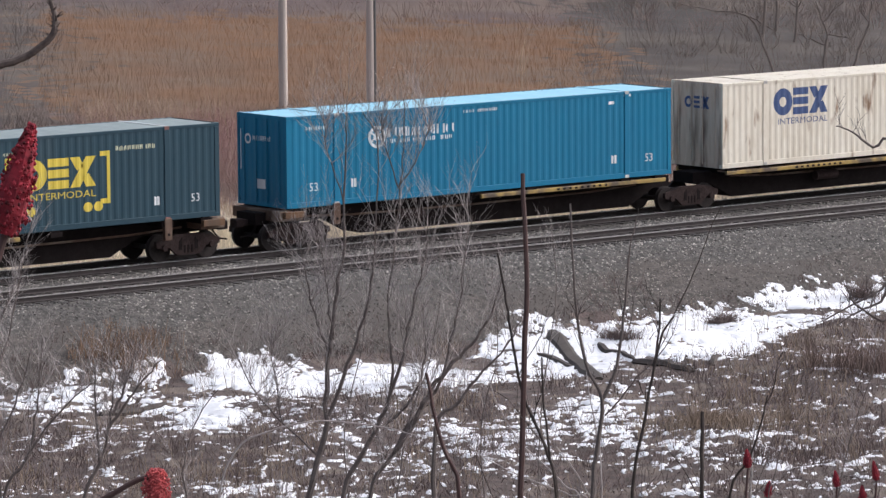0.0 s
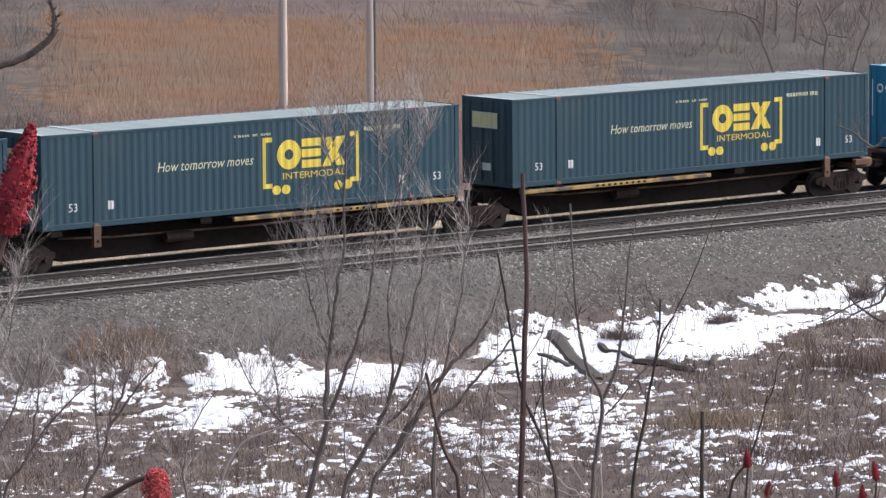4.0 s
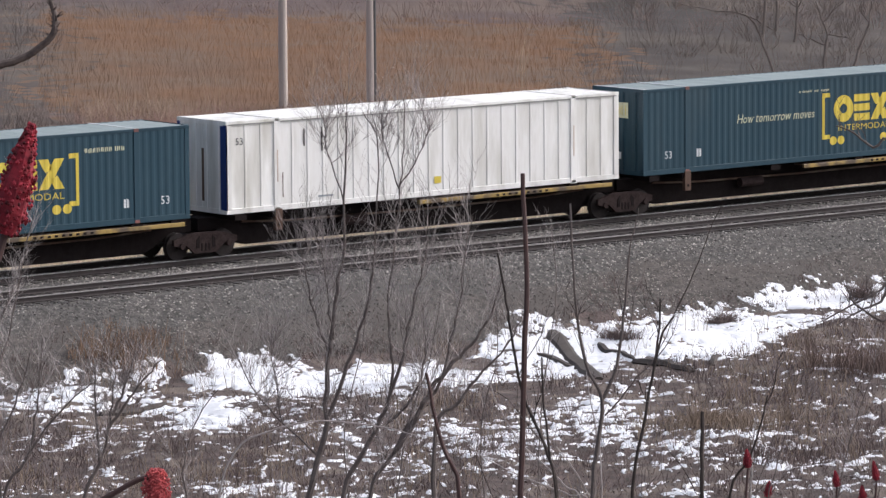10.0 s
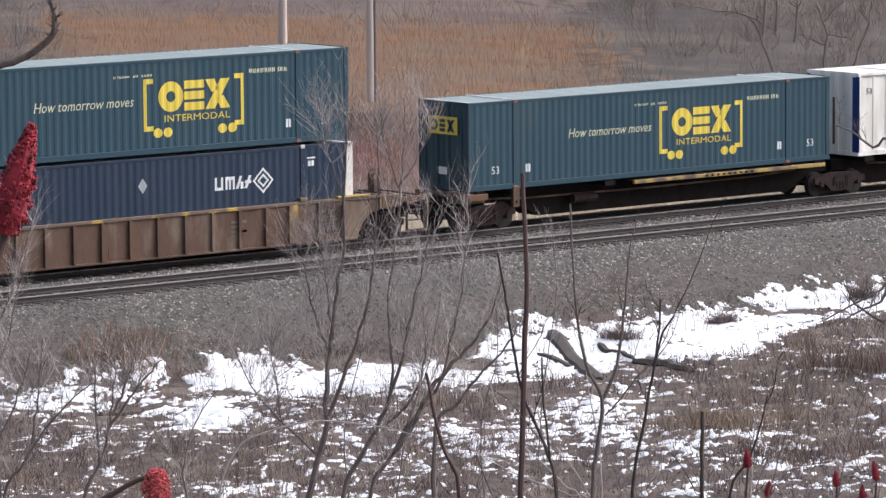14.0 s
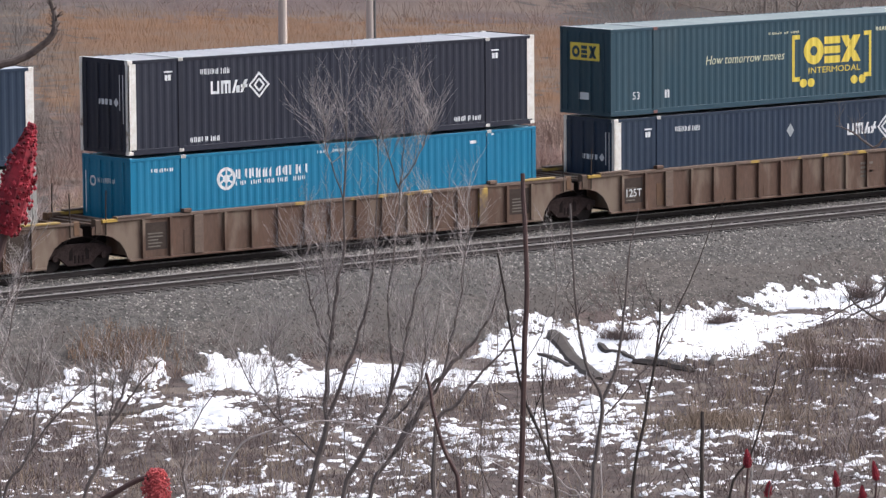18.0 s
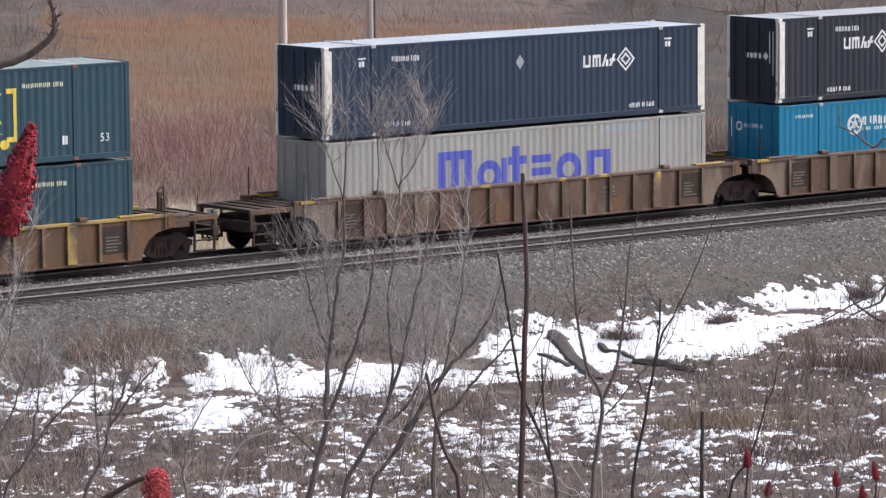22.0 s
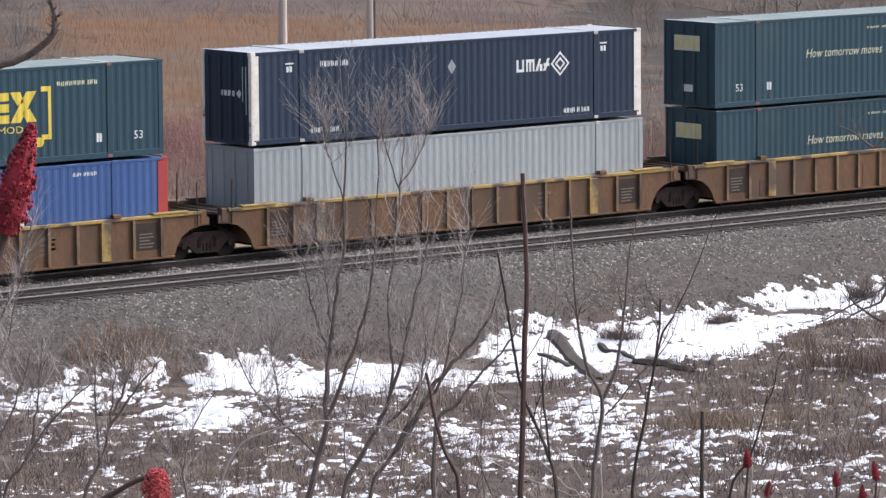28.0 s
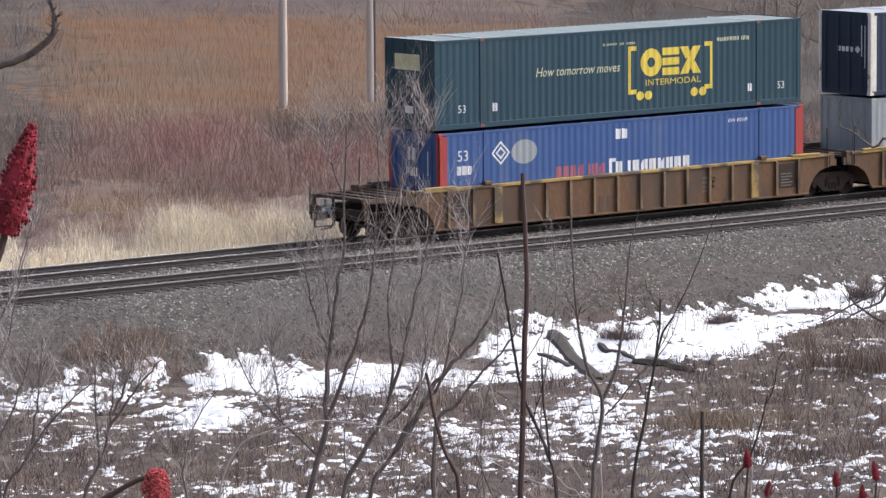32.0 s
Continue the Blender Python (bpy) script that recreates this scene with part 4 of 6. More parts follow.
def coupler(parent, x, way):
    s = Solid().box(min(x, x + way * 0.75), max(x, x + way * 0.75), -0.1, 0.1, 0.78, 0.98, 0.02)
    s.box(min(x + way * 0.6, x + way * 0.9), max(x + way * 0.6, x + way * 0.9), -0.18, 0.18, 0.74, 1.02, 0.04)
    part("coupler", s, "truck", parent)
    part("air_hose", Solid().tube([(x + way * 0.2, -0.3, 0.8), (x + way * 0.45, -0.32, 0.5), (x + way * 0.8, -0.25, 0.45)], [0.03] * 3, 6), "near_black", parent)


def well_car(center, label, trucks, side_paint="rust", left_end=False, right_end=False, sill="sill_worn", load_mark=False):
    """One unit of an articulated well car: ribbed side walls that arch up over the trucks, yellow top sill, floor, end decks."""
    car = tagged(new("well_car"), label, "rail car", "cars of the train")
    L = 9.6
    yo = 1.42
    # outline of the side in (x, z)
    half_prof = [(L, 1.12), (9.2, 1.09), (8.85, 1.0), (8.56, 0.8), (8.38, 0.54), (8.28, 0.28)]
    prof = [(-x, z) for x, z in half_prof] + half_prof[::-1] + [(L, 1.34), (9.3, 1.46), (-9.3, 1.46), (-L, 1.34)]
    for s in (-1, 1):
        a, b = sorted((s * yo, s * (yo - 0.06)))
        wall = part("side_wall", Solid().prism_y(prof, a, b), side_paint, car)
        part("top_sill", Solid().box(-9.25, 9.25, min(s * (yo + 0.06), s * (yo - 0.12)), max(s * (yo + 0.06), s * (yo - 0.12)), 1.462, 1.56, 0.012), sill, wall)
        part("bottom_sill", Solid().box(-8.25, 8.25, min(s * (yo + 0.05), s * (yo - 0.1)), max(s * (yo + 0.05), s * (yo - 0.1)), 0.2, 0.277, 0.012), side_paint, wall)
        for e in (-1, 1):
            part("sill_cap", Solid().box(min(e * 7.45, e * 8.75), max(e * 7.45, e * 8.75), min(s * (yo + 0.09), s * (yo - 0.14)), max(s * (yo + 0.09), s * (yo - 0.14)), 1.562, 1.62, 0.012), "sill_yellow" if e * s < 0 else sill, wall, "worn raised sill cap")
            part("lashing_block", Solid().box(e * 6.1 - 0.14, e * 6.1 + 0.14, min(s * (yo + 0.1), s * (yo - 0.1)), max(s * (yo + 0.1), s * (yo - 0.1)), 1.562, 1.68, 0.02), side_paint, wall)
        n = 16
        for k in range(n):
            x = -7.75 + 15.5 * k / (n - 1)
            w = 0.05 if k not in (2, 13) else 0.17
            rib = Solid().box(x - w, x + w, min(s * yo, s * (yo + 0.09)), max(s * yo, s * (yo + 0.09)), 0.28, 1.46, 0.015)
            part("rib", rib, (side_paint if side_paint == "rust" else "rib_worn") if w < 0.1 else "sill_worn" if sill == "sill_worn" else "sill_yellow", wall)
    part("well_floor", Solid().box(-8.2, 8.2, -1.34, 1.34, 0.3, 0.4), "near_black", car)
    for x in (-8.3, 8.3):
        part("bulkhead", Solid().box(x - 0.06, x + 0.06, -1.34, 1.34, 0.4, 1.3), side_paint, car)
    for s in (-1, 1):
        end_platform(car, s * 8.45, s * 9.45)
    for t in trucks:
        truck(car, t - center)
    for flag, s in ((left_end, -1), (right_end, 1)):
        if flag:
            car_end(car, s, side_paint, s > 0, s < 0 and center < -205)
    # stencil panels in the end bays and scrawled numbers, all as plain bars, and the load mark
    r = random.Random(int(-center))
    for x in (-7.25, 7.25):
        plate = part("stencil_panel", Solid().box(x - 0.42, x + 0.42, -yo - 0.012, -yo - 0.002, 0.5, 1.34), "panel_dark", car, "dark panel with white stencil bars")
        s = Solid()
        for k in range(5):
            s.box(x - 0.3, x - 0.3 + r.uniform(0.3, 0.58), -yo - 0.018, -yo - 0.013, 0.58 + k * 0.1, 0.62 + k * 0.1)
        tagged(part("stencil_line", s, "stencil_mark", plate), kind="stuff")
    x = 3.62
    s = Solid()
    for k in range(4):
        s.box(x - 0.3, x + r.uniform(0.1, 0.32), -yo - 0.01, -yo - 0.004, 0.62 + k * 0.15, 0.7 + k * 0.15)
    tagged(part("stencil_line", s, "stencil_mark", car, "rows of white stencil bars"), kind="stuff")
    if load_mark:
        cu = bpy.data.curves.new("words", "FONT")
        cu.body, cu.size, cu.extrude = "125T", 0.36, 0.003
        tmp = bpy.data.objects.new("words", cu)
        me = bpy.data.meshes.new_from_object(tmp)
        bpy.data.objects.remove(tmp)
        part("load_mark", me, "white_mark", car, "white load stencil", at=pose(-7.62, -yo - 0.02, 0.72, 90))
    for x in (-5.9, -1.0, 4.0):
        part("weld_plate", Solid().box(x - 0.3, x + 0.3, -yo - 0.01, -yo - 0.001, 0.34, 0.34 + r.uniform(0.3, 0.8)), r.choice(("rust", "rust_yellow")), car)
    car.matrix_basis = pose(center, 0, 0)
    TRAIN.append((car, center, 0.0, 0.0))
    return car


W = "rust-brown ribbed steel well car with worn yellow top sill"
well_car(-109.85, W, (-100.6, -119.65), right_end=True, load_mark=True)
well_car(-129.3, W, (-139.15,))
well_car(-148.85, W, (-158.05,), left_end=True)
W = "ochre and rust ribbed steel well car with yellow top sill"
well_car(-172.45, W, (-163.2, -182.15), "rust_yellow", right_end=True, sill="sill_yellow")
well_car(-191.9, W, (-201.7,), "rust_yellow", sill="sill_yellow")
well_car(-211.45, W, (-220.65,), "rust_yellow", left_end=True, sill="sill_yellow")


def spine_car(x0, x1, yellow, trucks, ends=()):
    """One unit of a spine car: a deep central box sill that rises over the trucks, cross arms, and a yellow side stringer."""
    mid, half = (x0 + x1) / 2, (x1 - x0) / 2
    car = tagged(new("spine_car"), "dark steel spine car with a yellow side stringer", "rail car", "cars of the train")
    la, ra = (3.6 if -1 in ends else 1.2), (3.6 if 1 in ends else 1.2)
    prof = [(-half - 0.6, 0.82), (-half + la - 1.1, 0.82), (-half + la, 0.26), (half - ra, 0.26), (half - ra + 1.1, 0.82), (half + 0.6, 0.82), (half + 0.6, 1.2), (-half - 0.6, 1.2)]
    part("center_sill", Solid().prism_y(prof, -0.5, 0.5), "near_black", car)
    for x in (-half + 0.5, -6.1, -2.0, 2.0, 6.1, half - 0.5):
        part("cross_arm", Solid().prism_x([(-1.28, 1.14), (1.28, 1.14), (1.28, 1.3), (-1.28, 1.3)], x - 0.22, x + 0.22), "near_black", car)
        for y in (-1.16, 1.16):
            part("container_pad", Solid().box(x - 0.14, x + 0.14, y - 0.1, y + 0.1, 1.3, DECK, 0.01), "truck", car)
    for a, b in yellow:
        part("side_stringer", Solid().box(a - mid, b - mid, -1.3, -1.2, 1.11, 1.24, 0.012), "sill_yellow", car, "worn yellow stringer")
        prn = Solid()
        for q in range(9):
            prn.box(a - mid + 3.2 + q * 0.26, a - mid + 3.32 + q * 0.26, -1.304, -1.301, 1.14, 1.21)
        tagged(part("stencil_line", prn, "near_black", car, "dark stencil bars"), kind="stuff")
        part("walkway", Solid().box(a - mid, b - mid, -1.2, -0.8, 1.2, 1.25), "rust", car)
        part("side_stringer", Solid().box(a - mid, b - mid, 1.2, 1.3, 1.1, 1.25, 0.012), "sill_yellow", car, "worn yellow stringer")
    for x in (-6.1, 6.1):
        if not any(a - mid - 0.2 < x < b - mid + 0.2 for a, b in yellow):
            ped = part("pedestal", Solid().box(x - 0.13, x + 0.13, -1.335, -1.2, 0.72, DECK + 0.06, 0.02), "rust", car, "grey-brown container pedestal")
            # dark disc on the pedestal's face, standing in for a pin hole's shade
            part("pin_hole", Solid().tube([(x, -1.34, 0.9), (x, -1.33, 0.9)], [0.05, 0.05], 8), "near_black", ped)
    pipe = [(-half + 1.0, -0.62, 1.0), (-half + 3.0, -0.62, 0.9), (0.0, -0.62, 0.86), (half - 3.0, -0.62, 0.9), (half - 1.0, -0.62, 1.0)]
    part("brake_pipe", Solid().tube(pipe, [0.035] * 5, 6), "rust", car)
    part("brake_cylinder", Solid().tube([(-3.2, -0.75, 0.75), (-2.2, -0.75, 0.75)], [0.16, 0.16], 10), "truck", car)
    for t in trucks:
        truck(car, t - mid)
    for s in ends:
        x = s * (half + 0.2)
        part("end_sill", Solid().box(min(x - s * 0.9, x), max(x - s * 0.9, x), -1.25, 1.25, 0.95, 1.28, 0.02), "rust", car)
        part("end_step", Solid().box(min(x - s * 0.9, x - s * 0.1), max(x - s * 0.9, x - s * 0.1), -1.42, -1.262, 1.05, 1.25, 0.01), "rust_yellow", car)
        coupler(car, x, s)
    car.matrix_basis = pose(mid, 0, 0)
    TRAIN.append((car, mid, 0.0, 0.0))


spine_car(10.85, 27.05, [(11.1, 19.8)], (9.7,))
spine_car(-7.65, 8.55, [(0.3, 8.3)], (-6.95,), ends=(-1,))
spine_car(-26.35, -10.2, [(-25.95, -17.6)], (-11.25,), ends=(1,))
spine_car(-44.75, -28.6, [(-37.6, -28.8)], (-27.5,))
spine_car(-62.1, -45.95, [(-54.7, -46.15)], (-45.35,))
spine_car(-79.3, -63.2, [(-71.7, -63.5)], (-62.7,))
spine_car(-96.9, -80.75, [(-89.75, -80.95)], (-80.0, -95.95), ends=(-1,))


# ---- snow, stones and plants ----
# the bank of old snow at the foot of the ballast: its far and near edge, in metres away from the hill, by metres across
FAR_OVER = [-12.5, -11.7, -10.8, -9.1, -8.1, -7.7, -7.4, -6.7, -5.8, -4.8, -3.6, -3.2, -2.6, -1.6, -0.6, 0.2, 0.9, 1.3, 2.0, 4.0, 4.5, 5.6, 7.0, 9.1, 10.0, 12.0, 14.1]
BANK_FAR = [-22, -22.5, -20.5, -18.9, -18.7, -20.4, -18.9, -17.3, -16.6, -16.6, -17.5, -19.1, -16.4, -18, -14.8, -16.2, -15.1, -10.9, -10, -9.1, -9.2, -7.4, -7, -5.5, -3.9, -1.9, -1.0]
NEAR_OVER = [-11.9, -10.4, -8.6, -7.6, -6.7, -5.9, -5.7, -4.2, -3.1, -1.6, 0.3, 1.9, 4.1, 5.2, 7.1, 8.3, 9.4, 11.5, 13.5]
BANK_NEAR = [-27.7, -25.1, -24.9, -26.7, -32.2, -33.4, -23, -23.1, -21.8, -24, -23.3, -22.6, -20.2, -18.9, -18.5, -17.1, -13.9, -9.8, -6.8]


def in_bank(x, y):
    """Metres inside the bank's edges."""
    along, across = x * 0.628 + y * 0.778, x * 0.778 - y * 0.628
    ragged = (fbm(across * 1.5 + 3, along * 1.1 + 8, 5, 0.7) - 0.5) * 3.4
    wander = across + (fbm(across * 0.8 + 61, along * 0.9 + 13, 4, 0.6) - 0.5) * 1.6
    far_edge, near_edge = np.interp(wander, FAR_OVER, BANK_FAR), np.interp(wander, NEAR_OVER, BANK_NEAR)
    return np.minimum(far_edge - along - 0.15 + 0.45 * ragged, (along - near_edge) * 0.7 + ragged), far_edge - along, near_edge - along, across


def snow_sheet():
    """Old snow in the ditch and on the field: a thin uneven sheet that dips under the ground where it has melted."""
    sx, sy = np.arange(-42, 20, 0.075), np.arange(-44, -7.4, 0.08)
    X, Y = np.meshgrid(sx, sy, indexing="ij")
    inside, past, before, across = in_bank(X, Y)
    along = X * 0.628 + Y * 0.778
    n = 0.72 * fbm(across * 3.7 + 40, along * 2.3 + 9, 5, 0.8) + 0.28 * fbm(across * 0.5 + 11, along * 0.22 + 70, 3)
    ranked = np.searchsorted(np.sort(n.ravel()[::37]), n) / (n.size / 37.0)
    # share of the ground that the snow still covers
    field = np.interp(before, [0, 2, 5, 9, 14], [0.03, 0.08, 0.15, 0.22, 0.25]) * np.interp(across, [-13, -10, -7.5, -5.5, -3, 3, 7, 10], [0.3, 0.25, 0.45, 0.85, 0.9, 0.95, 0.85, 0.75])
    field = field * np.where(across > 6, np.interp(along, [-30, -26, -18], [0.6, 0.9, 0.5]), 1.0)
    # bare brown hollows in the bank
    bare = np.exp(-((across + 7.7) / 0.45) ** 2 - ((along + 21.5) / 2.2) ** 2) + np.exp(-((across + 6.2) / 0.9) ** 2 - ((along + 22.6) / 1.6) ** 2)
    bare = bare + np.exp(-((across - 10.4) / 1.5) ** 2 - ((along + 6.3) / 0.5) ** 2) + np.exp(-((across + 10.2) / 0.6) ** 2 - ((along + 21.6) / 0.7) ** 2) + 0.8 * np.exp(-((across - 0.4) / 0.7) ** 2 - ((along + 17.0) / 2.0) ** 2)
    share = np.where(inside > 0, np.interp(inside, [0, 0.4, 1.3], [0.25, 0.75, 0.92]) * np.interp(across, [-13, -7.8, -7.2, -3, 0, 1.5], [0.62, 0.7, 0.86, 0.86, 0.8, 0.94]) * np.where(across < -3, np.interp(along, [-33, -25], [0.3, 1.0]), 1.0), np.where(past > 0, np.maximum(field, np.interp(inside, [-1.0, 0], [0.0, 0.25])), np.interp(inside, [-0.5, 0], [0.0, 0.2])))
    share = share * np.clip(1 - 1.2 * bare, 0, 1)
    lift = np.where(share < 0.02, -0.12, np.clip((ranked - 1 + share) * 0.3, -0.12, 0.035))
    z = height(X, Y) + lift + 0.01
    v = np.stack([X, Y, z], -1).reshape(-1, 3)
    a, b = np.meshgrid(np.arange(len(sx) - 1), np.arange(len(sy) - 1), indexing="ij")
    q = (a * len(sy) + b).ravel()
    f = np.stack([q, q + len(sy), q + len(sy) + 1, q + 1], 1)
    keep = (lift.reshape(-1)[f] > -0.02).any(axis=1)
    f = f[keep]
    used, inv = np.unique(f, return_inverse=True)
    ob = tagged(bulk("snow", v[used], inv.reshape(f.shape), "snow"), "patchy melting old snow over brown winter grass", "snow", kind="stuff")
    ob.data.polygons.foreach_set("use_smooth", np.ones(len(f), bool))
    return ob


snow_sheet()


def scatter(n, x0, x1, y0, y1, rule=None):
    x, y = RNG.uniform(x0, x1, n), RNG.uniform(y0, y1, n)
    if rule is not None:
        keep = rule(x, y)
        x, y = x[keep], y[keep]
    return x, y


def stones(name, x, y, size, material, label):
    """Broken stones, eight faces each."""
    n = len(x)
    base = np.array([[1, 0, 0], [-1, 0, 0], [0, 1, 0], [0, -1, 0], [0, 0, 0.8], [0, 0, -0.8]], float)
    v = base[None] * RNG.uniform(0.55, 1.15, (n, 6, 1)) + RNG.normal(0, 0.14, (n, 6, 3))
    ang = RNG.uniform(0, 6.283, n)
    c, s = np.cos(ang)[:, None], np.sin(ang)[:, None]
    vx, vy = v[..., 0] * c - v[..., 1] * s, v[..., 0] * s + v[..., 1] * c
    v = np.stack([vx, vy, v[..., 2]], -1) * (size * RNG.uniform(0.6, 1.5, n))[:, None, None]
    v += np.stack([x, y, height(x, y) - 0.004], -1)[:, None]
    f = np.array([[0, 2, 4], [2, 1, 4], [1, 3, 4], [3, 0, 4], [2, 0, 5], [1, 2, 5], [3, 1, 5], [0, 3, 5]])
    f = (f[None] + 6 * np.arange(n)[:, None, None]).reshape(-1, 3)
    return tagged(bulk(name, v.reshape(-1, 3), f, material), label, "ballast", kind="stuff")


M["low_stone"] = mat("dirty_ballast_stone", (0.46, 0.418, 0.382), (0.11, 0.099, 0.09), rough=0.9, scale=9, fine=24, island=0.75, blend=(0.36, 0.6), third=(0.06, 0.052, 0.046), third_scale=0.3, third_at=(0.45, 0.65))
M["dark_stone"] = mat("fouled_ballast_stone", (0.075, 0.068, 0.066), (0.045, 0.041, 0.04), rough=0.9, scale=0.5, fine=20, island=0.5)
bx, by = scatter(66000, -38, 36, -11.0, 2.6, lambda x, y: (np.abs(y) > 0.0) & (y > -10.0 + (fbm(x * 0.5, y * 0.5) - 0.5) * 3.4))
inner = (np.abs(by) < 0.75) | (np.abs(by - NEAR_TRACK) < 0.75)
low = ~inner & (by < -7.7 + 2.4 * (fbm(bx * 0.4 + 5, by * 0.4) - 0.5) + RNG.normal(0, 0.35, len(by)))
stones("ballast_stones", bx[~inner & ~low], by[~inner & ~low], 0.041, "stone", "loose grey crushed-stone ballast")
stones("weedy_stones", bx[low], by[low], 0.034, "low_stone", "brown dirty crushed-stone ballast at the foot of the bank")
cx, cy = scatter(5200, -30, 16, -34, -8.5, lambda x, y: (in_bank(x, y)[0] > 0.1) & (fbm(x * 1.1 + 50, y * 0.9 + 3, 3) > 0.5))
cx, cy = cx[:420], cy[:420]
tagged(stones("clods", cx, cy, 0.075, "soil", "dark clods of earth poking through the snow"), category="clods")
few = inner & (RNG.random(len(bx)) < 0.3)
stones("fouled_stones", bx[few], by[few], 0.04, "dark_stone", "dark fouled crushed-stone ballast")


def blades(x, y, tall, wide, lean, z=None, curl=0.3):
    """Tapered bent blades or twigs: two short ribbons each, turned at random."""
    n = len(x)
    z = height(x, y) if z is None else z
    a = RNG.uniform(0, 6.283, n)
    d = np.stack([np.cos(a), np.sin(a)], -1)
    ln = RNG.normal(0, 1, (n, 2)) * lean[:, None]
    b = np.stack([x, y, z - 0.03], -1)
    off = np.concatenate([d, np.zeros((n, 1))], 1) * (wide / 2)[:, None]
    m = b + np.concatenate([ln * 0.35, np.ones((n, 1)) * 0.55], 1) * tall[:, None]
    t = b + np.concatenate([ln * (0.7 + curl), np.ones((n, 1))], 1) * tall[:, None]
    v = np.stack([b - off, b + off, m - off * 0.7, m + off * 0.7, t], 1)
    f = np.array([[0, 1, 3], [0, 3, 2], [2, 3, 4]])
    f = (f[None] + 5 * np.arange(n)[:, None, None]).reshape(-1, 3)
    return v.reshape(-1, 3), f


def brush(name, x, y, tall, wide, lean, material, label, category="brush"):
    v, f = blades(x, y, tall, wide, lean)
    return tagged(bulk(name, v, f, material), label, category, kind="stuff")


def shrubs(name, x, y, tall, material, label, twigs=26, wide=0.022, open_=0.45):
    """Leafless shrubs as fans of bent twigs."""
    n = len(x)
    k = twigs
    rx = np.repeat(x, k) + RNG.normal(0, 0.12, n * k)
    ry = np.repeat(y, k) + RNG.normal(0, 0.12, n * k)
    th = np.repeat(tall, k) * RNG.uniform(0.55, 1.1, n * k)
    v, f = blades(rx, ry, th, np.full(n * k, wide) * RNG.uniform(0.6, 1.5, n * k), np.full(n * k, open_), z=np.repeat(height(x, y), k))
    # side twigs from half way up
    m = n * k
    pick = RNG.integers(0, m, int(m * 1.3))
    base = v.reshape(-1, 5, 3)[pick]
    u = RNG.uniform(0.2, 0.9, (len(pick), 1))
    start = base[:, 2] * (1 - u) + base[:, 4] * u
    v2, f2 = blades(start[:, 0], start[:, 1], th[pick] * RNG.uniform(0.15, 0.4, len(pick)), np.full(len(pick), wide * 0.6), np.full(len(pick), open_ * 1.3), z=start[:, 2])
    return tagged(bulk(name, np.concatenate([v, v2]), np.concatenate([f, f2 + len(v)]), material), label, "shrubs", kind="stuff")


def mounds(name, x, y, rad, tall, material, label, twigs=45, wide=0.0065, category="shrubs"):
    """Leafless shrubs as rounded masses of bent twigs with fine side twigs towards their surface."""
    n, k = len(x), twigs
    m = n * k
    X, Y, R, H = (np.repeat(q, k) for q in (x, y, rad, tall))
    g = np.repeat(height(x, y), k)
    a, rr = RNG.uniform(0, 6.283, m), np.sqrt(RNG.random(m))
    ca, sa = np.cos(a), np.sin(a)
    base = np.stack([X + 0.35 * R * rr * ca, Y + 0.35 * R * rr * sa, g - 0.03], -1)
    tip = np.stack([X + R * rr * ca, Y + R * rr * sa, g + H * (1 - 0.5 * rr ** 2) * RNG.uniform(0.6, 1.1, m)], -1)
    midp = base * 0.5 + tip * 0.5 + RNG.normal(0, 0.06, (m, 3)) * H[:, None]
    b = RNG.uniform(0, 6.283, m)
    off = np.stack([np.cos(b), np.sin(b), np.zeros(m)], -1) * (wide * RNG.uniform(0.6, 1.5, m))[:, None]
    v = np.stack([base - off, base + off, midp - off * 0.75, midp + off * 0.75, tip], 1).reshape(-1, 3)
    f = (np.array([[0, 1, 3], [0, 3, 2], [2, 3, 4]])[None] + 5 * np.arange(m)[:, None, None]).reshape(-1, 3)
    j = RNG.integers(0, m, m * 4)
    u = RNG.uniform(0.1, 0.95, (len(j), 1))
    p = midp[j] * (1 - u) + tip[j] * u
    w = RNG.normal(0, 1, (len(j), 3)) * 0.5 + np.array([0, 0, 0.45])
    q = p + w * (H[j] * RNG.uniform(0.08, 0.28, len(j)))[:, None]
    v2 = np.stack([p - off[j] * 0.6, p + off[j] * 0.6, q], 1).reshape(-1, 3)
    f2 = np.arange(len(v2)).reshape(-1, 3) + len(v)
    return tagged(bulk(name, np.concatenate([v, v2]), np.concatenate([f, f2]), material), label, category, kind="stuff")


M["straw"] = mat("pale_straw", (0.93, 0.86, 0.72), (0.68, 0.59, 0.46), rough=0.85, scale=0.6, fine=6, island=0.35)
M["orange_grass"] = mat("russet_dry_grass", (0.343, 0.185, 0.091), (0.234, 0.134, 0.075), rough=0.9, scale=0.2, fine=2.0, island=0.15, third=(0.19, 0.125, 0.085), third_scale=0.06, third_at=(0.45, 0.65))
M["mauve_brush"] = mat("mauve_brown_twigs", (0.358, 0.232, 0.198), (0.263, 0.176, 0.154), rough=0.9, scale=0.15, fine=1.2, island=0.1, third=(0.25, 0.19, 0.15), third_scale=0.08, third_at=(0.45, 0.65))
M["dark_brush"] = mat("dark_grey_twigs", (0.220, 0.182, 0.165), (0.165, 0.135, 0.123), rough=0.9, scale=0.2, fine=2, island=0.1)
M["hill_twigs"] = mat("mauve_hill_twigs", (0.302, 0.214, 0.185), (0.229, 0.166, 0.148), rough=0.9, scale=0.08, fine=1.0, island=0.08, third=(0.3, 0.23, 0.175), third_scale=0.05, third_at=(0.45, 0.65))
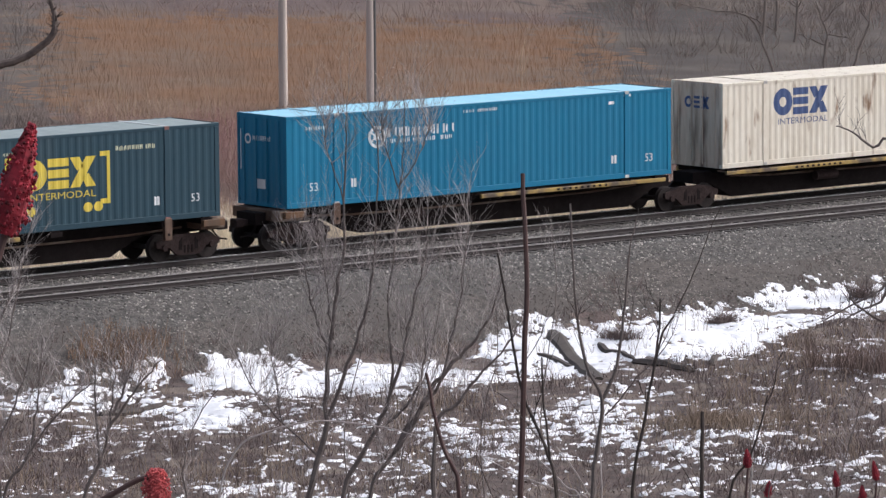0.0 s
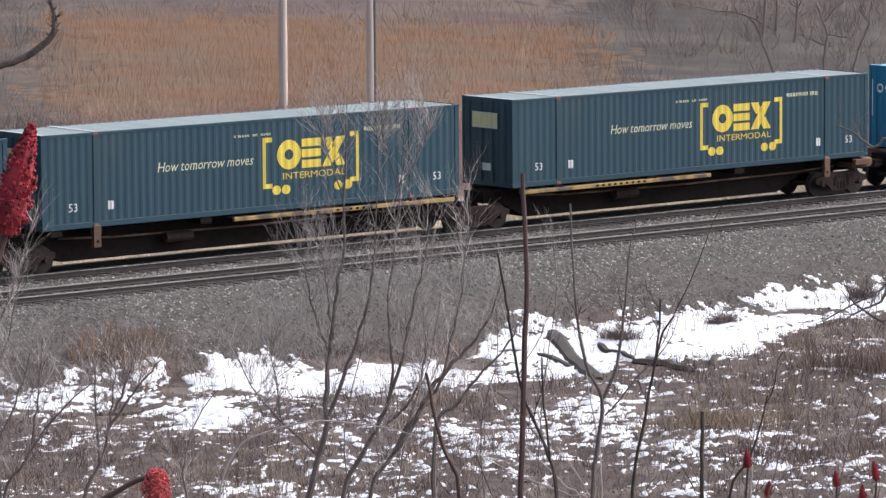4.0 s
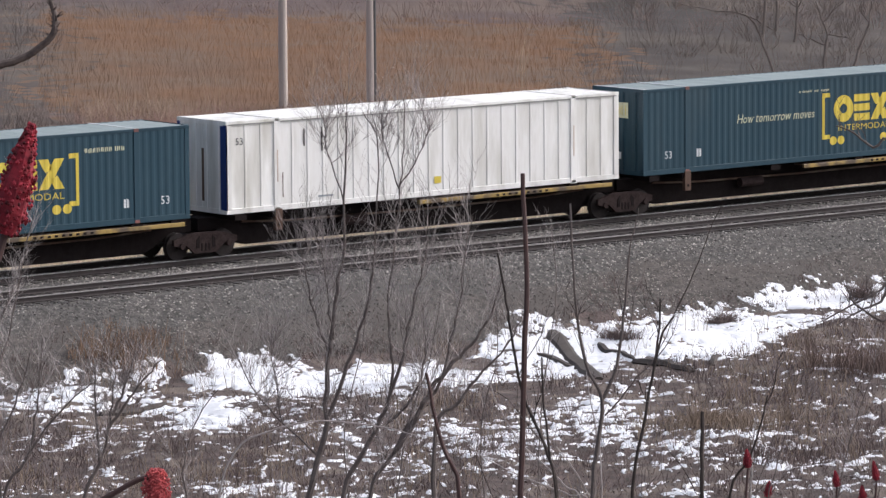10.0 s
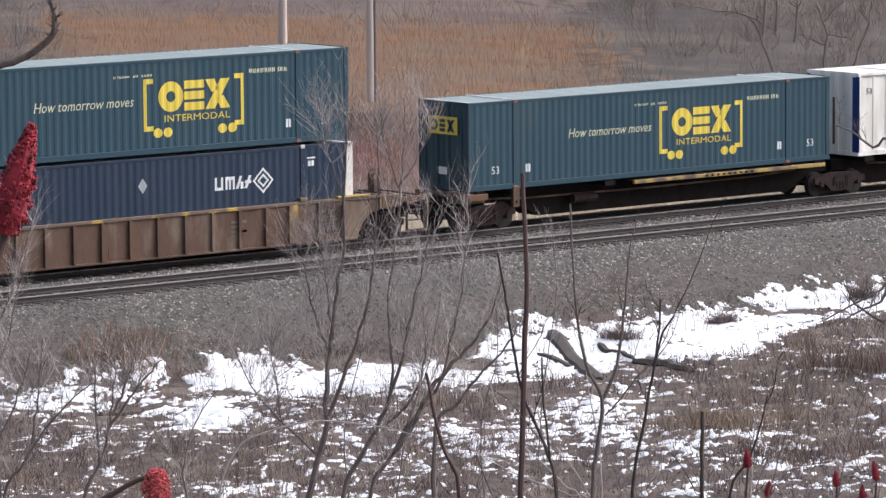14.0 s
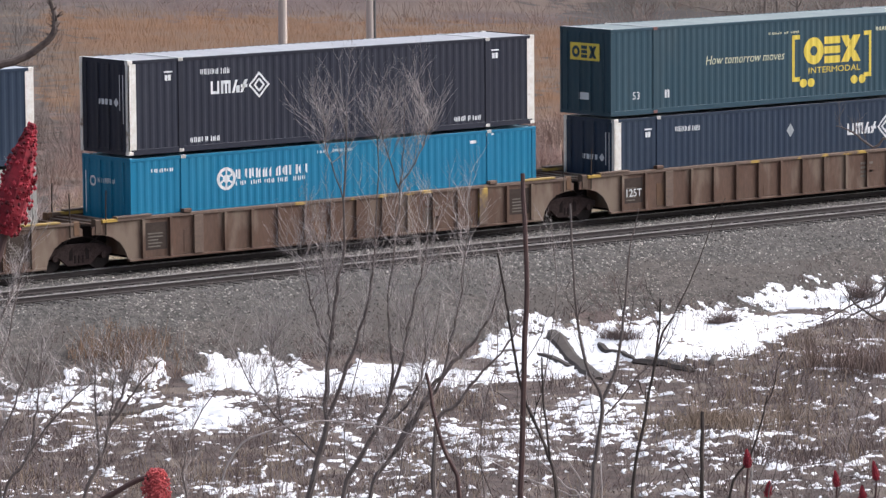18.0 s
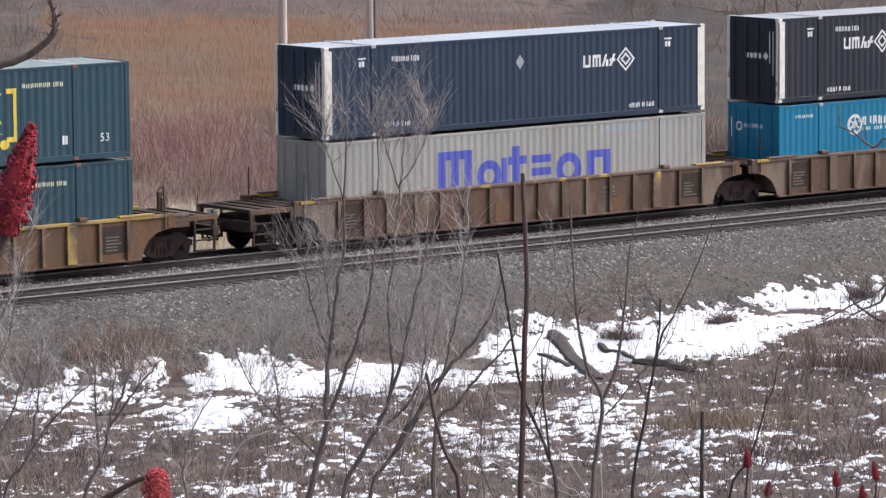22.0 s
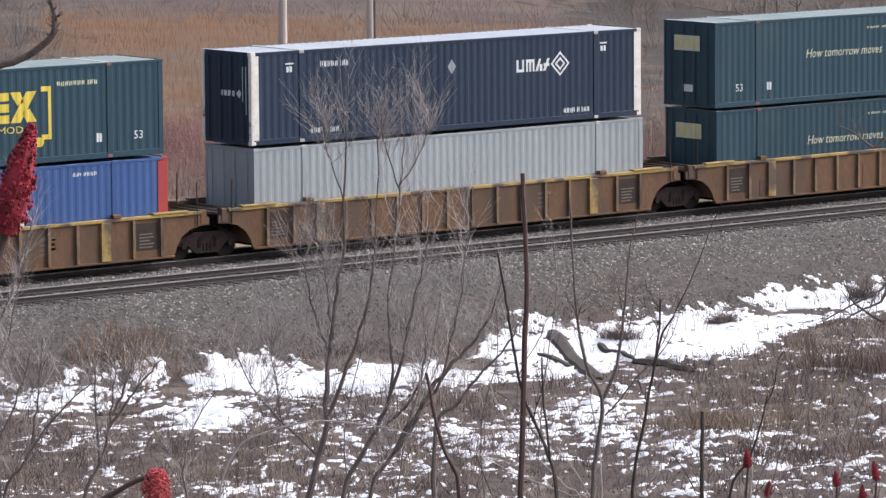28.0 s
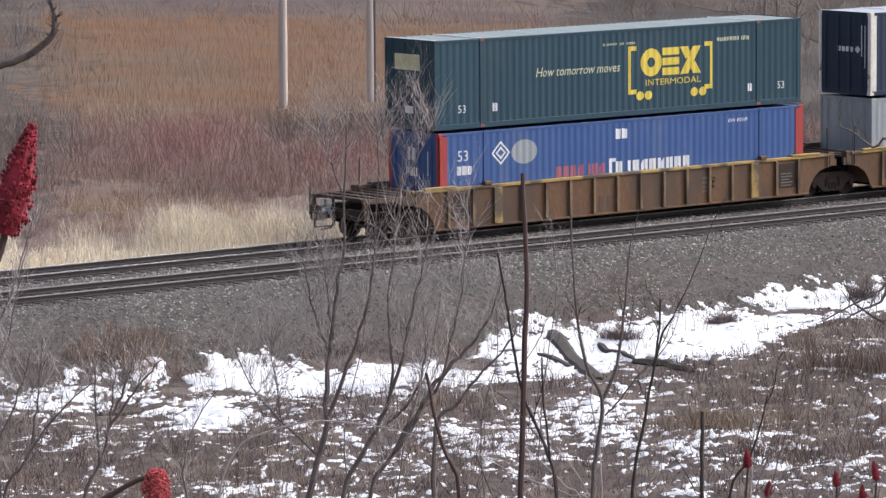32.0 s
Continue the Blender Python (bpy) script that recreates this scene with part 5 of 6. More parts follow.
M["red_brush"] = mat("dark_red_twigs", (0.353, 0.191, 0.173), (0.255, 0.165, 0.147), rough=0.85, scale=0.3, fine=2, island=0.1)
M["grey_brush"] = mat("grey_brown_twigs", (0.212, 0.172, 0.152), (0.168, 0.136, 0.12), rough=0.9, scale=0.2, fine=2, island=0.14)
M["tan_weeds"] = mat("tan_dead_weeds", (0.34, 0.26, 0.19), (0.24, 0.185, 0.14), rough=0.9, scale=0.8, fine=6, island=0.3)
M["tan_brush"] = mat("tan_dead_twigs", (0.528, 0.400, 0.281), (0.368, 0.275, 0.201), rough=0.9, scale=0.3, fine=3, island=0.12)
M["weeds"] = mat("brown_dead_weeds", (0.170, 0.125, 0.114), (0.115, 0.085, 0.078), rough=0.9, scale=0.6, fine=6, island=0.4)
M["litter"] = mat("mixed_dead_litter", (0.26, 0.2, 0.165), (0.05, 0.037, 0.033), rough=0.95, scale=2, fine=9, island=0.6, blend=(0.42, 0.58))
M["bush_weeds"] = mat("russet_brown_twigs", (0.25, 0.18, 0.155), (0.165, 0.12, 0.105), rough=0.9, scale=0.6, fine=6, island=0.3)
M["rust_weeds"] = mat("rusty_dead_weeds", (0.3, 0.185, 0.115), (0.2, 0.13, 0.09), rough=0.9, scale=0.6, fine=6, island=0.3)

PLUMES = ((-6.3, 7.0, 46), (-5.4, 7.0, 66), (-4.5, 7.0, 46), (-2.3, 7.0, 40), (-1.3, 7.0, 30), (-13.0, 7.0, 10), (-9.8, 7.0, 12))
SIDE = lambda x, y: x - 5.4 - 0.8586 * y          # past this line the field gives way to a grey thicket
# straw-coloured grass along the far side of the line
gx_, gy_ = scatter(30000, -24, 40, 2.7, 8.5, lambda x, y: fbm(x * 0.5, y * 0.7) > 0.25)
tall = (0.35 + 0.5 * fbm(gx_ * 0.35 + 8, gy_ * 0.4, 3)) * np.interp(gx_ - 0.8 * gy_, [-25, -15, -13.3, -12.5, -11.3, -9.8, -8.9, -7.8, -6, 20], [0.8, 0.95, 0.6, 1.0, 2.3, 1.9, 1.0, 1.9, 1.6, 1.4]) * np.interp(gy_, [2.7, 4, 6.0, 8.5], [0.15, 0.4, 1.1, 0.8])
brush("straw_grass", gx_, gy_, tall, RNG.uniform(0.01, 0.024, len(gx_)), RNG.uniform(0.15, 0.6, len(gx_)), "straw", "pale golden dry grass beside the track", "grass")
px_, py_ = scatter(900, -14, 30, 4.5, 8.0, lambda x, y: fbm(x * 0.5 + 3, y * 0.5) > 0.5)
shrubs("straw_plumes", px_, py_, RNG.uniform(0.7, 1.5, len(px_)) * np.interp(px_ - 0.8 * py_, [-15, -12.8, -11.3, -9.8, -8.9, -7.8, -6], [0.5, 0.4, 1.0, 0.9, 0.5, 0.95, 1]), "straw", "tall feathery straw-coloured grass plumes", twigs=9, wide=0.013, open_=0.3)
for cx, cy, n_ in PLUMES:
    x_, y_ = RNG.normal(cx, 0.55, n_), RNG.normal(cy, 0.5, n_)
    shrubs("straw_plumes", x_, y_, RNG.uniform(0.7, 1.6, n_), "straw", "tall feathery straw-coloured grass clump", twigs=16, wide=0.013, open_=0.28)
# thickets behind it: rounded shrubs, by metres away from the camera's side and across
ta, to = RNG.uniform(4, 37, 1850), RNG.uniform(-18, 16, 1850)
tx, ty = ta * 0.628 + to * 0.778, ta * 0.778 - to * 0.628
keep = (ty > 7.5) & (fbm(tx * 0.3, ty * 0.3) > 0.3)
ta, to, tx, ty = ta[keep], to[keep], tx[keep], ty[keep]
patch = fbm(tx * 0.2 + 30, ty * 0.2 + 4, 3) - 0.5 + RNG.normal(0, 0.05, len(tx))
red = 0.75 * np.exp(-((ta - 30) / 9) ** 2 - ((to + 9.5) / 2.2) ** 2) + 0.65 * np.exp(-((ta - 23) / 5) ** 2 - ((to + 3.8) / 1.6) ** 2) + patch > 0.4
tan = ~red & (0.8 * np.exp(-((ta - 36) / 3.5) ** 2 - ((to + 12) / 3.5) ** 2) + 0.5 * np.exp(-((ta - 10) / 5) ** 2) - patch > 0.46)
grey = ~red & ~tan & (0.6 * np.exp(-((ta - 36) / 8) ** 2 - ((to + 4.5) / 2.6) ** 2) + 0.6 * np.exp(-((to + 16.5) / 2.0) ** 2) + patch > 0.32)
size = np.interp(ta, [4, 11, 16, 22, 37], [0.32, 0.5, 0.75, 1.0, 1.0]) * RNG.uniform(0.75, 1.25, len(tx))
for nm, rule, mt, lb in (("red_twig_shrubs", red, "red_brush", "dark red leafless shrub thicket"), ("tan_shrubs", tan, "tan_brush", "tan dead brush"), ("grey_shrubs", grey, "grey_brush", "grey-brown leafless shrubs"),
                         ("brown_shrubs", ~red & ~tan & ~grey, "mauve_brush", "mauve-brown leafless shrubs")):
    mounds(nm, tx[rule], ty[rule], size[rule] * 1.1, size[rule] * 1.25, mt, lb, twigs=34, wide=0.0055)
# a few taller pale saplings stand out of them
x_, y_ = scatter(60, -8, 40, 12, 46, lambda x, y: (x * 0.778 - y * 0.628 > -17) & (x * 0.778 - y * 0.628 < 10))
shrubs("pale_saplings", x_, y_, RNG.uniform(1.6, 3.0, len(x_)), "tan_brush", "thin pale leafless saplings in the thicket", twigs=5, wide=0.014, open_=0.16)
# the russet field and what borders it
fx, fy = scatter(130000, 0, 90, 28, 100, lambda x, y: (SIDE(x, y) < 1.5 + 6 * (fbm(x * 0.1, y * 0.1) - 0.5)) & (x > -16.5 + 0.68 * y + 2 * (fbm(x * 0.12, y * 0.12) - 0.5)) & (x * 0.628 + y * 0.778 > 38 + 8 * (fbm(x * 0.12, y * 0.12) - 0.5)) & (x * 0.628 + y * 0.778 < 84 + 12 * (fbm(x * 0.1, y * 0.1) - 0.5)))
brush("russet_grass", fx, fy, RNG.uniform(0.2, 0.75, len(fx)), RNG.uniform(0.005, 0.011, len(fx)), RNG.uniform(0.2, 0.6, len(fx)), "orange_grass", "tall russet dry grass on the field behind the line", "grass")
hx_, hy_ = scatter(4200, 15, 150, 40, 150, lambda x, y: (x * 0.628 + y * 0.778 > 80 + 12 * (fbm(x * 0.1, y * 0.1) - 0.5)) & (x > -22 + 0.62 * y) & (x < 30 + 0.95 * y))
mounds("hill_brush", hx_, hy_, RNG.uniform(1.0, 2.2, len(hx_)), RNG.uniform(0.6, 1.6, len(hx_)), "hill_twigs", "mauve-brown brush on the far rise", twigs=14, wide=0.007)
kx, ky = scatter(2600, 10, 130, 14, 110, lambda x, y: (SIDE(x, y) > 0.5) & (x < 28 + 0.98 * y))
mounds("grey_thicket", kx, ky, RNG.uniform(0.9, 1.9, len(kx)), RNG.uniform(0.7, 2.0, len(kx)), "grey_brush", "grey-brown leafless thicket", twigs=20, wide=0.0065)
lx, ly = scatter(1300, -30, 60, 8, 100, lambda x, y: (x < -15 + 0.665 * y) & (x > -36 + 0.6 * y))
mounds("side_thicket", lx, ly, RNG.uniform(0.8, 1.6, len(lx)), RNG.uniform(0.8, 2.0, len(lx)), "dark_brush", "dark grey-brown leafless thicket", twigs=26, wide=0.0065)
# near field: matted dead weeds among the snow, taller stalks, a rusty clump on the bank
nx, ny = scatter(72000, -42, 14, -44, -9.5, lambda x, y: (fbm(x * 0.9 + 3, y * 0.5, 4) > 0.42) & (in_bank(x, y)[0] < 0))
brush("matted_weeds", nx, ny, RNG.uniform(0.06, 0.3, len(nx)), RNG.uniform(0.012, 0.03, len(nx)), RNG.uniform(0.4, 1.6, len(nx)), "weeds", "matted brown dead weeds on the field", "weeds")
nx, ny = scatter(26000, -42, 14, -44, -9.5, lambda x, y: (fbm(x * 1.3 + 17, y * 0.8, 4) > 0.44) & (in_bank(x, y)[0] < 0))
brush("leaf_litter", nx, ny, RNG.uniform(0.03, 0.1, len(nx)), RNG.uniform(0.03, 0.08, len(nx)), RNG.uniform(1.0, 2.4, len(nx)), "litter", "flattened dead leaves and stalks on the field", "litter")
nx, ny = scatter(5400, -42, 14, -43, -13.5, lambda x, y: (fbm(x * 0.4 + 29, y * 0.25, 3) > 0.45) & (in_bank(x, y)[0] < -0.2))
shrubs("dead_weeds", nx, ny, RNG.uniform(0.2, 0.75, len(nx)), "weeds", "dense brown dead weeds over the field", twigs=6, wide=0.013, open_=0.5)
nx, ny = scatter(4200, -44, 18, -44, -10.5, lambda x, y: (fbm(x * 0.3 + 9, y * 0.3, 3) > 0.5) & (in_bank(x, y)[0] < np.where(fbm(x * 3, y * 3) > 0.6, 9, -0.3)))
shrubs("tan_stalks", nx, ny, RNG.uniform(0.3, 0.9, len(nx)), "tan_weeds", "thin tan dead stalks standing in the snow", twigs=5, wide=0.014, open_=0.3)
for nm, cx, cy, sx_, sy_, n_, hgt, mt, lb in (("rusty_weeds", -19.4, -9.2, 0.9, 0.6, 65, 0.8, "rust_weeds", "rust-coloured dead weed clump on the bank"), ("brown_bush", -4.6, -24.6, 0.8, 1.3, 190, 0.9, "bush_weeds", "low brown leafless bush"),
                                              ("bank_weeds", -22.5, -9.8, 3.0, 1.2, 60, 0.4, "weeds", "brown dead weeds on the ballast bank"), ("low_bush", -14.6, -29.0, 0.9, 1.0, 110, 0.55, "tan_weeds", "low tan leafless bush"), ("low_bush", -17.4, -34.6, 1.0, 1.0, 110, 0.5, "weeds", "low brown leafless bush")):
    x_, y_ = RNG.normal(cx, sx_, n_), RNG.normal(cy, sy_, n_)
    shrubs(nm, x_, y_, RNG.uniform(0.4, 1.0, n_) * hgt, mt, lb, twigs=12, wide=0.016, open_=0.35)


x_, y_ = scatter(800, -27, 12, -10.8, -7.9, lambda x, y: fbm(x * 0.5 + 3, y * 0.5 + 7, 3) > np.interp(y, [-10.8, -9.5, -7.9], [0.4, 0.5, 0.72]))
shrubs("bank_stalks", x_, y_, RNG.uniform(0.15, 0.5, len(x_)), "weeds", "thin brown dead weeds along the foot of the ballast", twigs=8, wide=0.012, open_=0.45)


# two utility poles behind the line
def pole(x, y, r, tall, conduit):
    p = tagged(new("utility_pole"), "weathered grey wooden utility pole" + (" with a dark conduit" if conduit else ""), "utility pole", "utility poles")
    p.location = (x, y, float(height(x, y)) - 0.3)
    part("pole_shaft", Solid().tube([(0, 0, 0), (0.02, 0, tall * 0.5), (0, 0, tall)], [r, r * 0.9, r * 0.78], 14), "old_wood", p)
    if conduit:
        part("conduit", Solid().tube([(r * 0.75, -r * 0.75, 0), (r * 0.72, -r * 0.7, tall * 0.9)], [r * 0.42, r * 0.4], 10), "pole_dark", p)


pole(21.64, 37.85, 0.2, 13.0, False)
pole(26.03, 37.46, 0.185, 13.0, True)


# ---- trees and stems ----
class Plant:
    """Grows tapered limbs and twigs into one Solid per part."""

    def __init__(self, seed):
        self.r = random.Random(seed)
        self.limbs, self.twigs = [], Solid()

    def limb(self, pts, r0, r1, sides=6, wobble=0.0):
        pts = [Vector(p) for p in pts]
        path = []
        for i in range(len(pts) - 1):
            p0, p1, p2, p3 = pts[max(i - 1, 0)], pts[i], pts[i + 1], pts[min(i + 2, len(pts) - 1)]
            for k in range(4):
                t = k / 4
                path.append(0.5 * ((2 * p1) + (p2 - p0) * t + (2 * p0 - 5 * p1 + 4 * p2 - p3) * t * t + (3 * p1 - p0 - 3 * p2 + p3) * t ** 3))
        path.append(pts[-1])
        if wobble:
            path = [path[0]] + [p + Vector([self.r.uniform(-wobble, wobble) for _ in range(3)]) for p in path[1:]]
        n = len(path)
        self.limbs.append(Solid().tube(path, [r0 + (r1 - r0) * i / (n - 1) for i in range(n)], sides))
        return path

    def twig(self, p, d, length, r, depth):
        path, q = [Vector(p)], Vector(p)
        d = Vector(d).normalized()
        n = 4 if depth else 3
        for _ in range(n):
            d = (d + Vector([self.r.uniform(-0.27, 0.27) for _ in range(3)]) + Vector((0, 0, 0.1))).normalized()
            q = q + d * (length / n)
            path.append(q)
        self.twigs.tube(path, [r * (1 - 0.75 * i / n) for i in range(n + 1)], 3 if r < 0.006 else 4, cap=False)
        if depth > 0:
            for i in range(1, n + 1):
                for _ in range(self.r.choice((1, 1, 2))):
                    a = self.r.uniform(0, 6.283)
                    out = (d * 0.9 + Vector((math.cos(a), math.sin(a), 0.35)) * self.r.uniform(0.5, 0.9)).normalized()
                    self.twig(path[i], out, length * self.r.uniform(0.4, 0.7), r * 0.55, depth - 1)

    def fringe(self, path, count, length, r, depth, start=0.3, flat=0.5):
        n = len(path)
        for _ in range(count):
            i = int(self.r.uniform(start, 1.0) * (n - 1))
            a = self.r.uniform(0, 6.283)
            self.twig(path[i], Vector((math.cos(a) * flat, math.sin(a) * flat, self.r.uniform(0.4, 1.1))), length * self.r.uniform(0.5, 1.1), r, depth)

    def thing(self, name, label, category, bark="bark", twig="bark", group=""):
        t = tagged(new(name), label, category, group)
        for k, limb in enumerate(self.limbs):
            part(("trunk", "limb")[k > 0] if "tree" in name else "stem", limb, bark, t)
        if self.twigs.v:
            tagged(part("crown" if "tree" in name else "brushwood", self.twigs, twig, t), kind="stuff")
        return t


def rooted(pts):
    """The same path, led down from its lowest point into the ground."""
    x, y, z = pts[0]
    g = float(height(x, y))
    return [(x - 0.02, y + 0.01, g - 0.1), (x - 0.01, y, g + (z - g) * 0.5)] + list(pts) if z > g + 0.05 else list(pts)


# the many-stemmed small tree in front of the line
pl = Plant(3)


def tree_stem(path, r):
    """A main stem from the ground, with side twigs in two orders."""
    p = pl.limb(rooted(path), r, 0.005, 7, 0.018)
    pl.fringe(p, 15, 0.6, 0.0045, 2, 0.25, 0.5)
    pl.fringe(p, 24, 0.55, 0.0034, 1, 0.35, 0.5)


def tree_limb(path, r):
    """A limb that leaves a stem, with its twigs."""
    p = pl.limb(path, r, 0.004, 6, 0.014)
    pl.fringe(p, 8, 0.5, 0.004, 2, 0.35, 0.5)
    pl.fringe(p, 20, 0.45, 0.0033, 1, 0.3, 0.5)


tree_stem([(-63.42, -76.01, 8.59), (-63.26, -76.04, 9.21), (-63.19, -76.01, 9.83), (-63.14, -76, 10.18), (-63.04, -75.99, 10.69), (-62.96, -76, 11.1), (-62.9, -75.96, 12.1), (-62.84, -75.93, 12.47)], 0.042)
tree_stem([(-63.16, -76.22, 8.63), (-62.96, -76.31, 9.04), (-62.76, -76.41, 9.49), (-62.63, -76.46, 9.86), (-62.53, -76.48, 10.21), (-62.43, -76.5, 10.62), (-62.33, -76.52, 10.98), (-62.28, -76.52, 11.32)], 0.034)
tree_stem([(-62.95, -76.39, 8.59), (-62.76, -76.48, 9), (-62.53, -76.61, 9.42), (-62.31, -76.73, 9.75), (-62.18, -76.77, 10.17), (-62.08, -76.79, 10.58), (-62.01, -76.78, 10.99), (-61.92, -76.79, 11.43)], 0.028)
tree_limb([(-63.21, -76.05, 9.42), (-63.06, -76.11, 9.83), (-62.89, -76.18, 10.28), (-62.78, -76.21, 10.69), (-62.71, -76.2, 11.1), (-62.62, -76.15, 12.1), (-62.7, -76.03, 12.47)], 0.022)
tree_limb([(-62.72, -76.54, 9.08), (-62.54, -76.66, 9.41), (-62.42, -76.73, 9.69), (-62.22, -76.86, 9.96), (-62.03, -76.98, 10.2), (-61.86, -77.07, 10.53), (-61.76, -77.1, 10.87)], 0.036)
tree_limb([(-63.17, -75.99, 10.08), (-63.24, -75.87, 10.45), (-63.27, -75.8, 10.8), (-63.3, -75.72, 11.16)], 0.014)
tree_limb([(-62.75, -76.44, 9.35), (-62.54, -76.57, 9.59), (-62.44, -76.61, 9.86), (-62.39, -76.6, 10.17), (-62.38, -76.55, 10.53)], 0.016)
tree_limb([(-62.74, -76.42, 9.52), (-62.67, -76.42, 9.85), (-62.66, -76.37, 10.25), (-62.65, -76.32, 10.65), (-62.55, -76.33, 11.1), (-62.48, -76.31, 11.63), (-62.4, -76.29, 12.1), (-62.35, -76.24, 12.6)], 0.016)
tree_limb([(-62.48, -76.31, 11.7), (-62.56, -76.2, 12.1), (-62.58, -76.12, 12.41)], 0.008)
tree_limb([(-62.48, -76.31, 11.72), (-62.28, -76.41, 12.04), (-62.17, -76.45, 12.35)], 0.008)
tree_limb([(-62.94, -75.98, 11.6), (-63.02, -75.84, 12.1), (-63.03, -75.78, 12.43)], 0.008)
tree_limb([(-63.34, -76.01, 9.04), (-63.58, -75.76, 9.36), (-63.75, -75.58, 9.63), (-63.88, -75.42, 10.01)], 0.012)
tree_limb([(-63.58, -75.76, 9.36), (-63.6, -75.66, 9.94), (-63.61, -75.61, 10.2)], 0.008)
tree_limb([(-63.11, -76.02, 10.18), (-63.12, -75.96, 10.54), (-63.13, -75.9, 10.88), (-63.16, -75.81, 11.28)], 0.012)
pl.thing("small_tree", "many-stemmed leafless small tree with fine grey twigs", "tree", "bark", "bark_pale")

# smaller leafless shrubs beside it

def leafless_shrub(seed, r0, *limbs):
    """A leafless shrub: its first limb stands in the ground, the others leave it."""
    plant = Plant(seed)
    for k, limb in enumerate(limbs):
        p = plant.limb(rooted(limb) if k == 0 else limb, r0 if k == 0 else r0 * 0.6, 0.006, 6, 0.014)
        plant.fringe(p, 16, 0.5, 0.0048, 2 if k == 0 else 1, 0.4)
    plant.thing("leafless_shrub", "leafless grey-brown shrub with fine twigs", "shrub", "bark", "bark_pale", "leafless shrubs")


leafless_shrub(11, 0.036, [(-59.97, -66.88, 6.98), (-59.79, -66.96, 7.41), (-59.67, -66.99, 7.83), (-59.6, -66.98, 8.23), (-59.54, -66.97, 8.64)], [(-59.67, -66.99, 7.83), (-59.44, -67.12, 8.19), (-59.25, -67.23, 8.47), (-59.08, -67.34, 8.67)], [(-59.79, -66.96, 7.41), (-59.78, -66.88, 7.95), (-59.74, -66.81, 8.57)], [(-59.62, -67, 8.02), (-59.48, -67.07, 8.3), (-59.36, -67.11, 8.71)])
leafless_shrub(12, 0.03, [(-60.73, -66.26, 7.01), (-60.49, -66.38, 7.45), (-60.36, -66.41, 7.96), (-60.29, -66.41, 8.37), (-60.22, -66.38, 8.92)], [(-60.49, -66.38, 7.45), (-60.28, -66.5, 7.82), (-60.04, -66.64, 8.13), (-59.8, -66.8, 8.37)])
leafless_shrub(14, 0.022, [(-60.77, -66.21, 7.14), (-60.76, -66.15, 7.55), (-60.59, -66.22, 8.03), (-60.41, -66.28, 8.51), (-60.3, -66.31, 8.92)])
leafless_shrub(15, 0.04, [(-55.32, -67.96, 7.47), (-55.09, -68.11, 7.77), (-54.86, -68.24, 8.11), (-54.52, -68.45, 8.54), (-54.34, -68.54, 8.89)])
leafless_shrub(17, 0.02, [(-54.42, -61.24, 5.44), (-54.4, -61.16, 6.07), (-54.19, -61.23, 6.7), (-53.94, -61.37, 7.09)])
leafless_shrub(18, 0.02, [(-41.13, -49.16, 2.24), (-40.86, -49.16, 3.67), (-40.44, -49.31, 4.89), (-40.19, -49.33, 6.11)])
leafless_shrub(19, 0.02, [(-39.86, -50.19, 2.23), (-39.82, -50, 3.66), (-39.47, -50.07, 5.08), (-39.43, -49.87, 6.61)])
leafless_shrub(20, 0.02, [(-38.76, -44.74, 1.37), (-38.72, -44.53, 2.88), (-38.35, -44.61, 4.4), (-38.16, -44.56, 5.7)])
leafless_shrub(21, 0.02, [(-58.56, -62.73, 7.64), (-58.36, -62.79, 8.38), (-58.22, -62.8, 8.97), (-58.05, -62.84, 9.63)])
leafless_shrub(22, 0.02, [(-38.35, -57.75, 3.07), (-38.13, -57.79, 4.02), (-37.82, -57.88, 4.98), (-37.52, -57.98, 5.93)])
leafless_shrub(23, 0.02, [(-32.78, -43.23, 0.46), (-32.51, -43.1, 2.75), (-32.12, -43.1, 4.81), (-32.1, -42.91, 6.19)])
leafless_shrub(13, 0.025, [(-57.79, -61.42, 7.87), (-57.48, -61.53, 8.78), (-57.28, -61.59, 9.38), (-57.15, -61.62, 9.83)])


# bare upright stems near the camera

def sapling(seed, label, r0, r1, bark, twigs, *limbs):
    """A bare stem near the camera; its later limbs are thinner and leave the first."""
    plant = Plant(seed)
    for j, limb in enumerate(limbs):
        p = plant.limb(rooted(limb) if j == 0 else limb, (r0, r0 * 0.6, r0 * 0.3, r0 * 0.3)[j], r1 if j < 2 else 0.0022, 7, 0.003)
        if twigs and j < 2:
            plant.fringe(p, twigs, 0.35, 0.004, 1, 0.5)
    plant.thing("sapling", label, "sapling", bark, bark, "bare saplings")


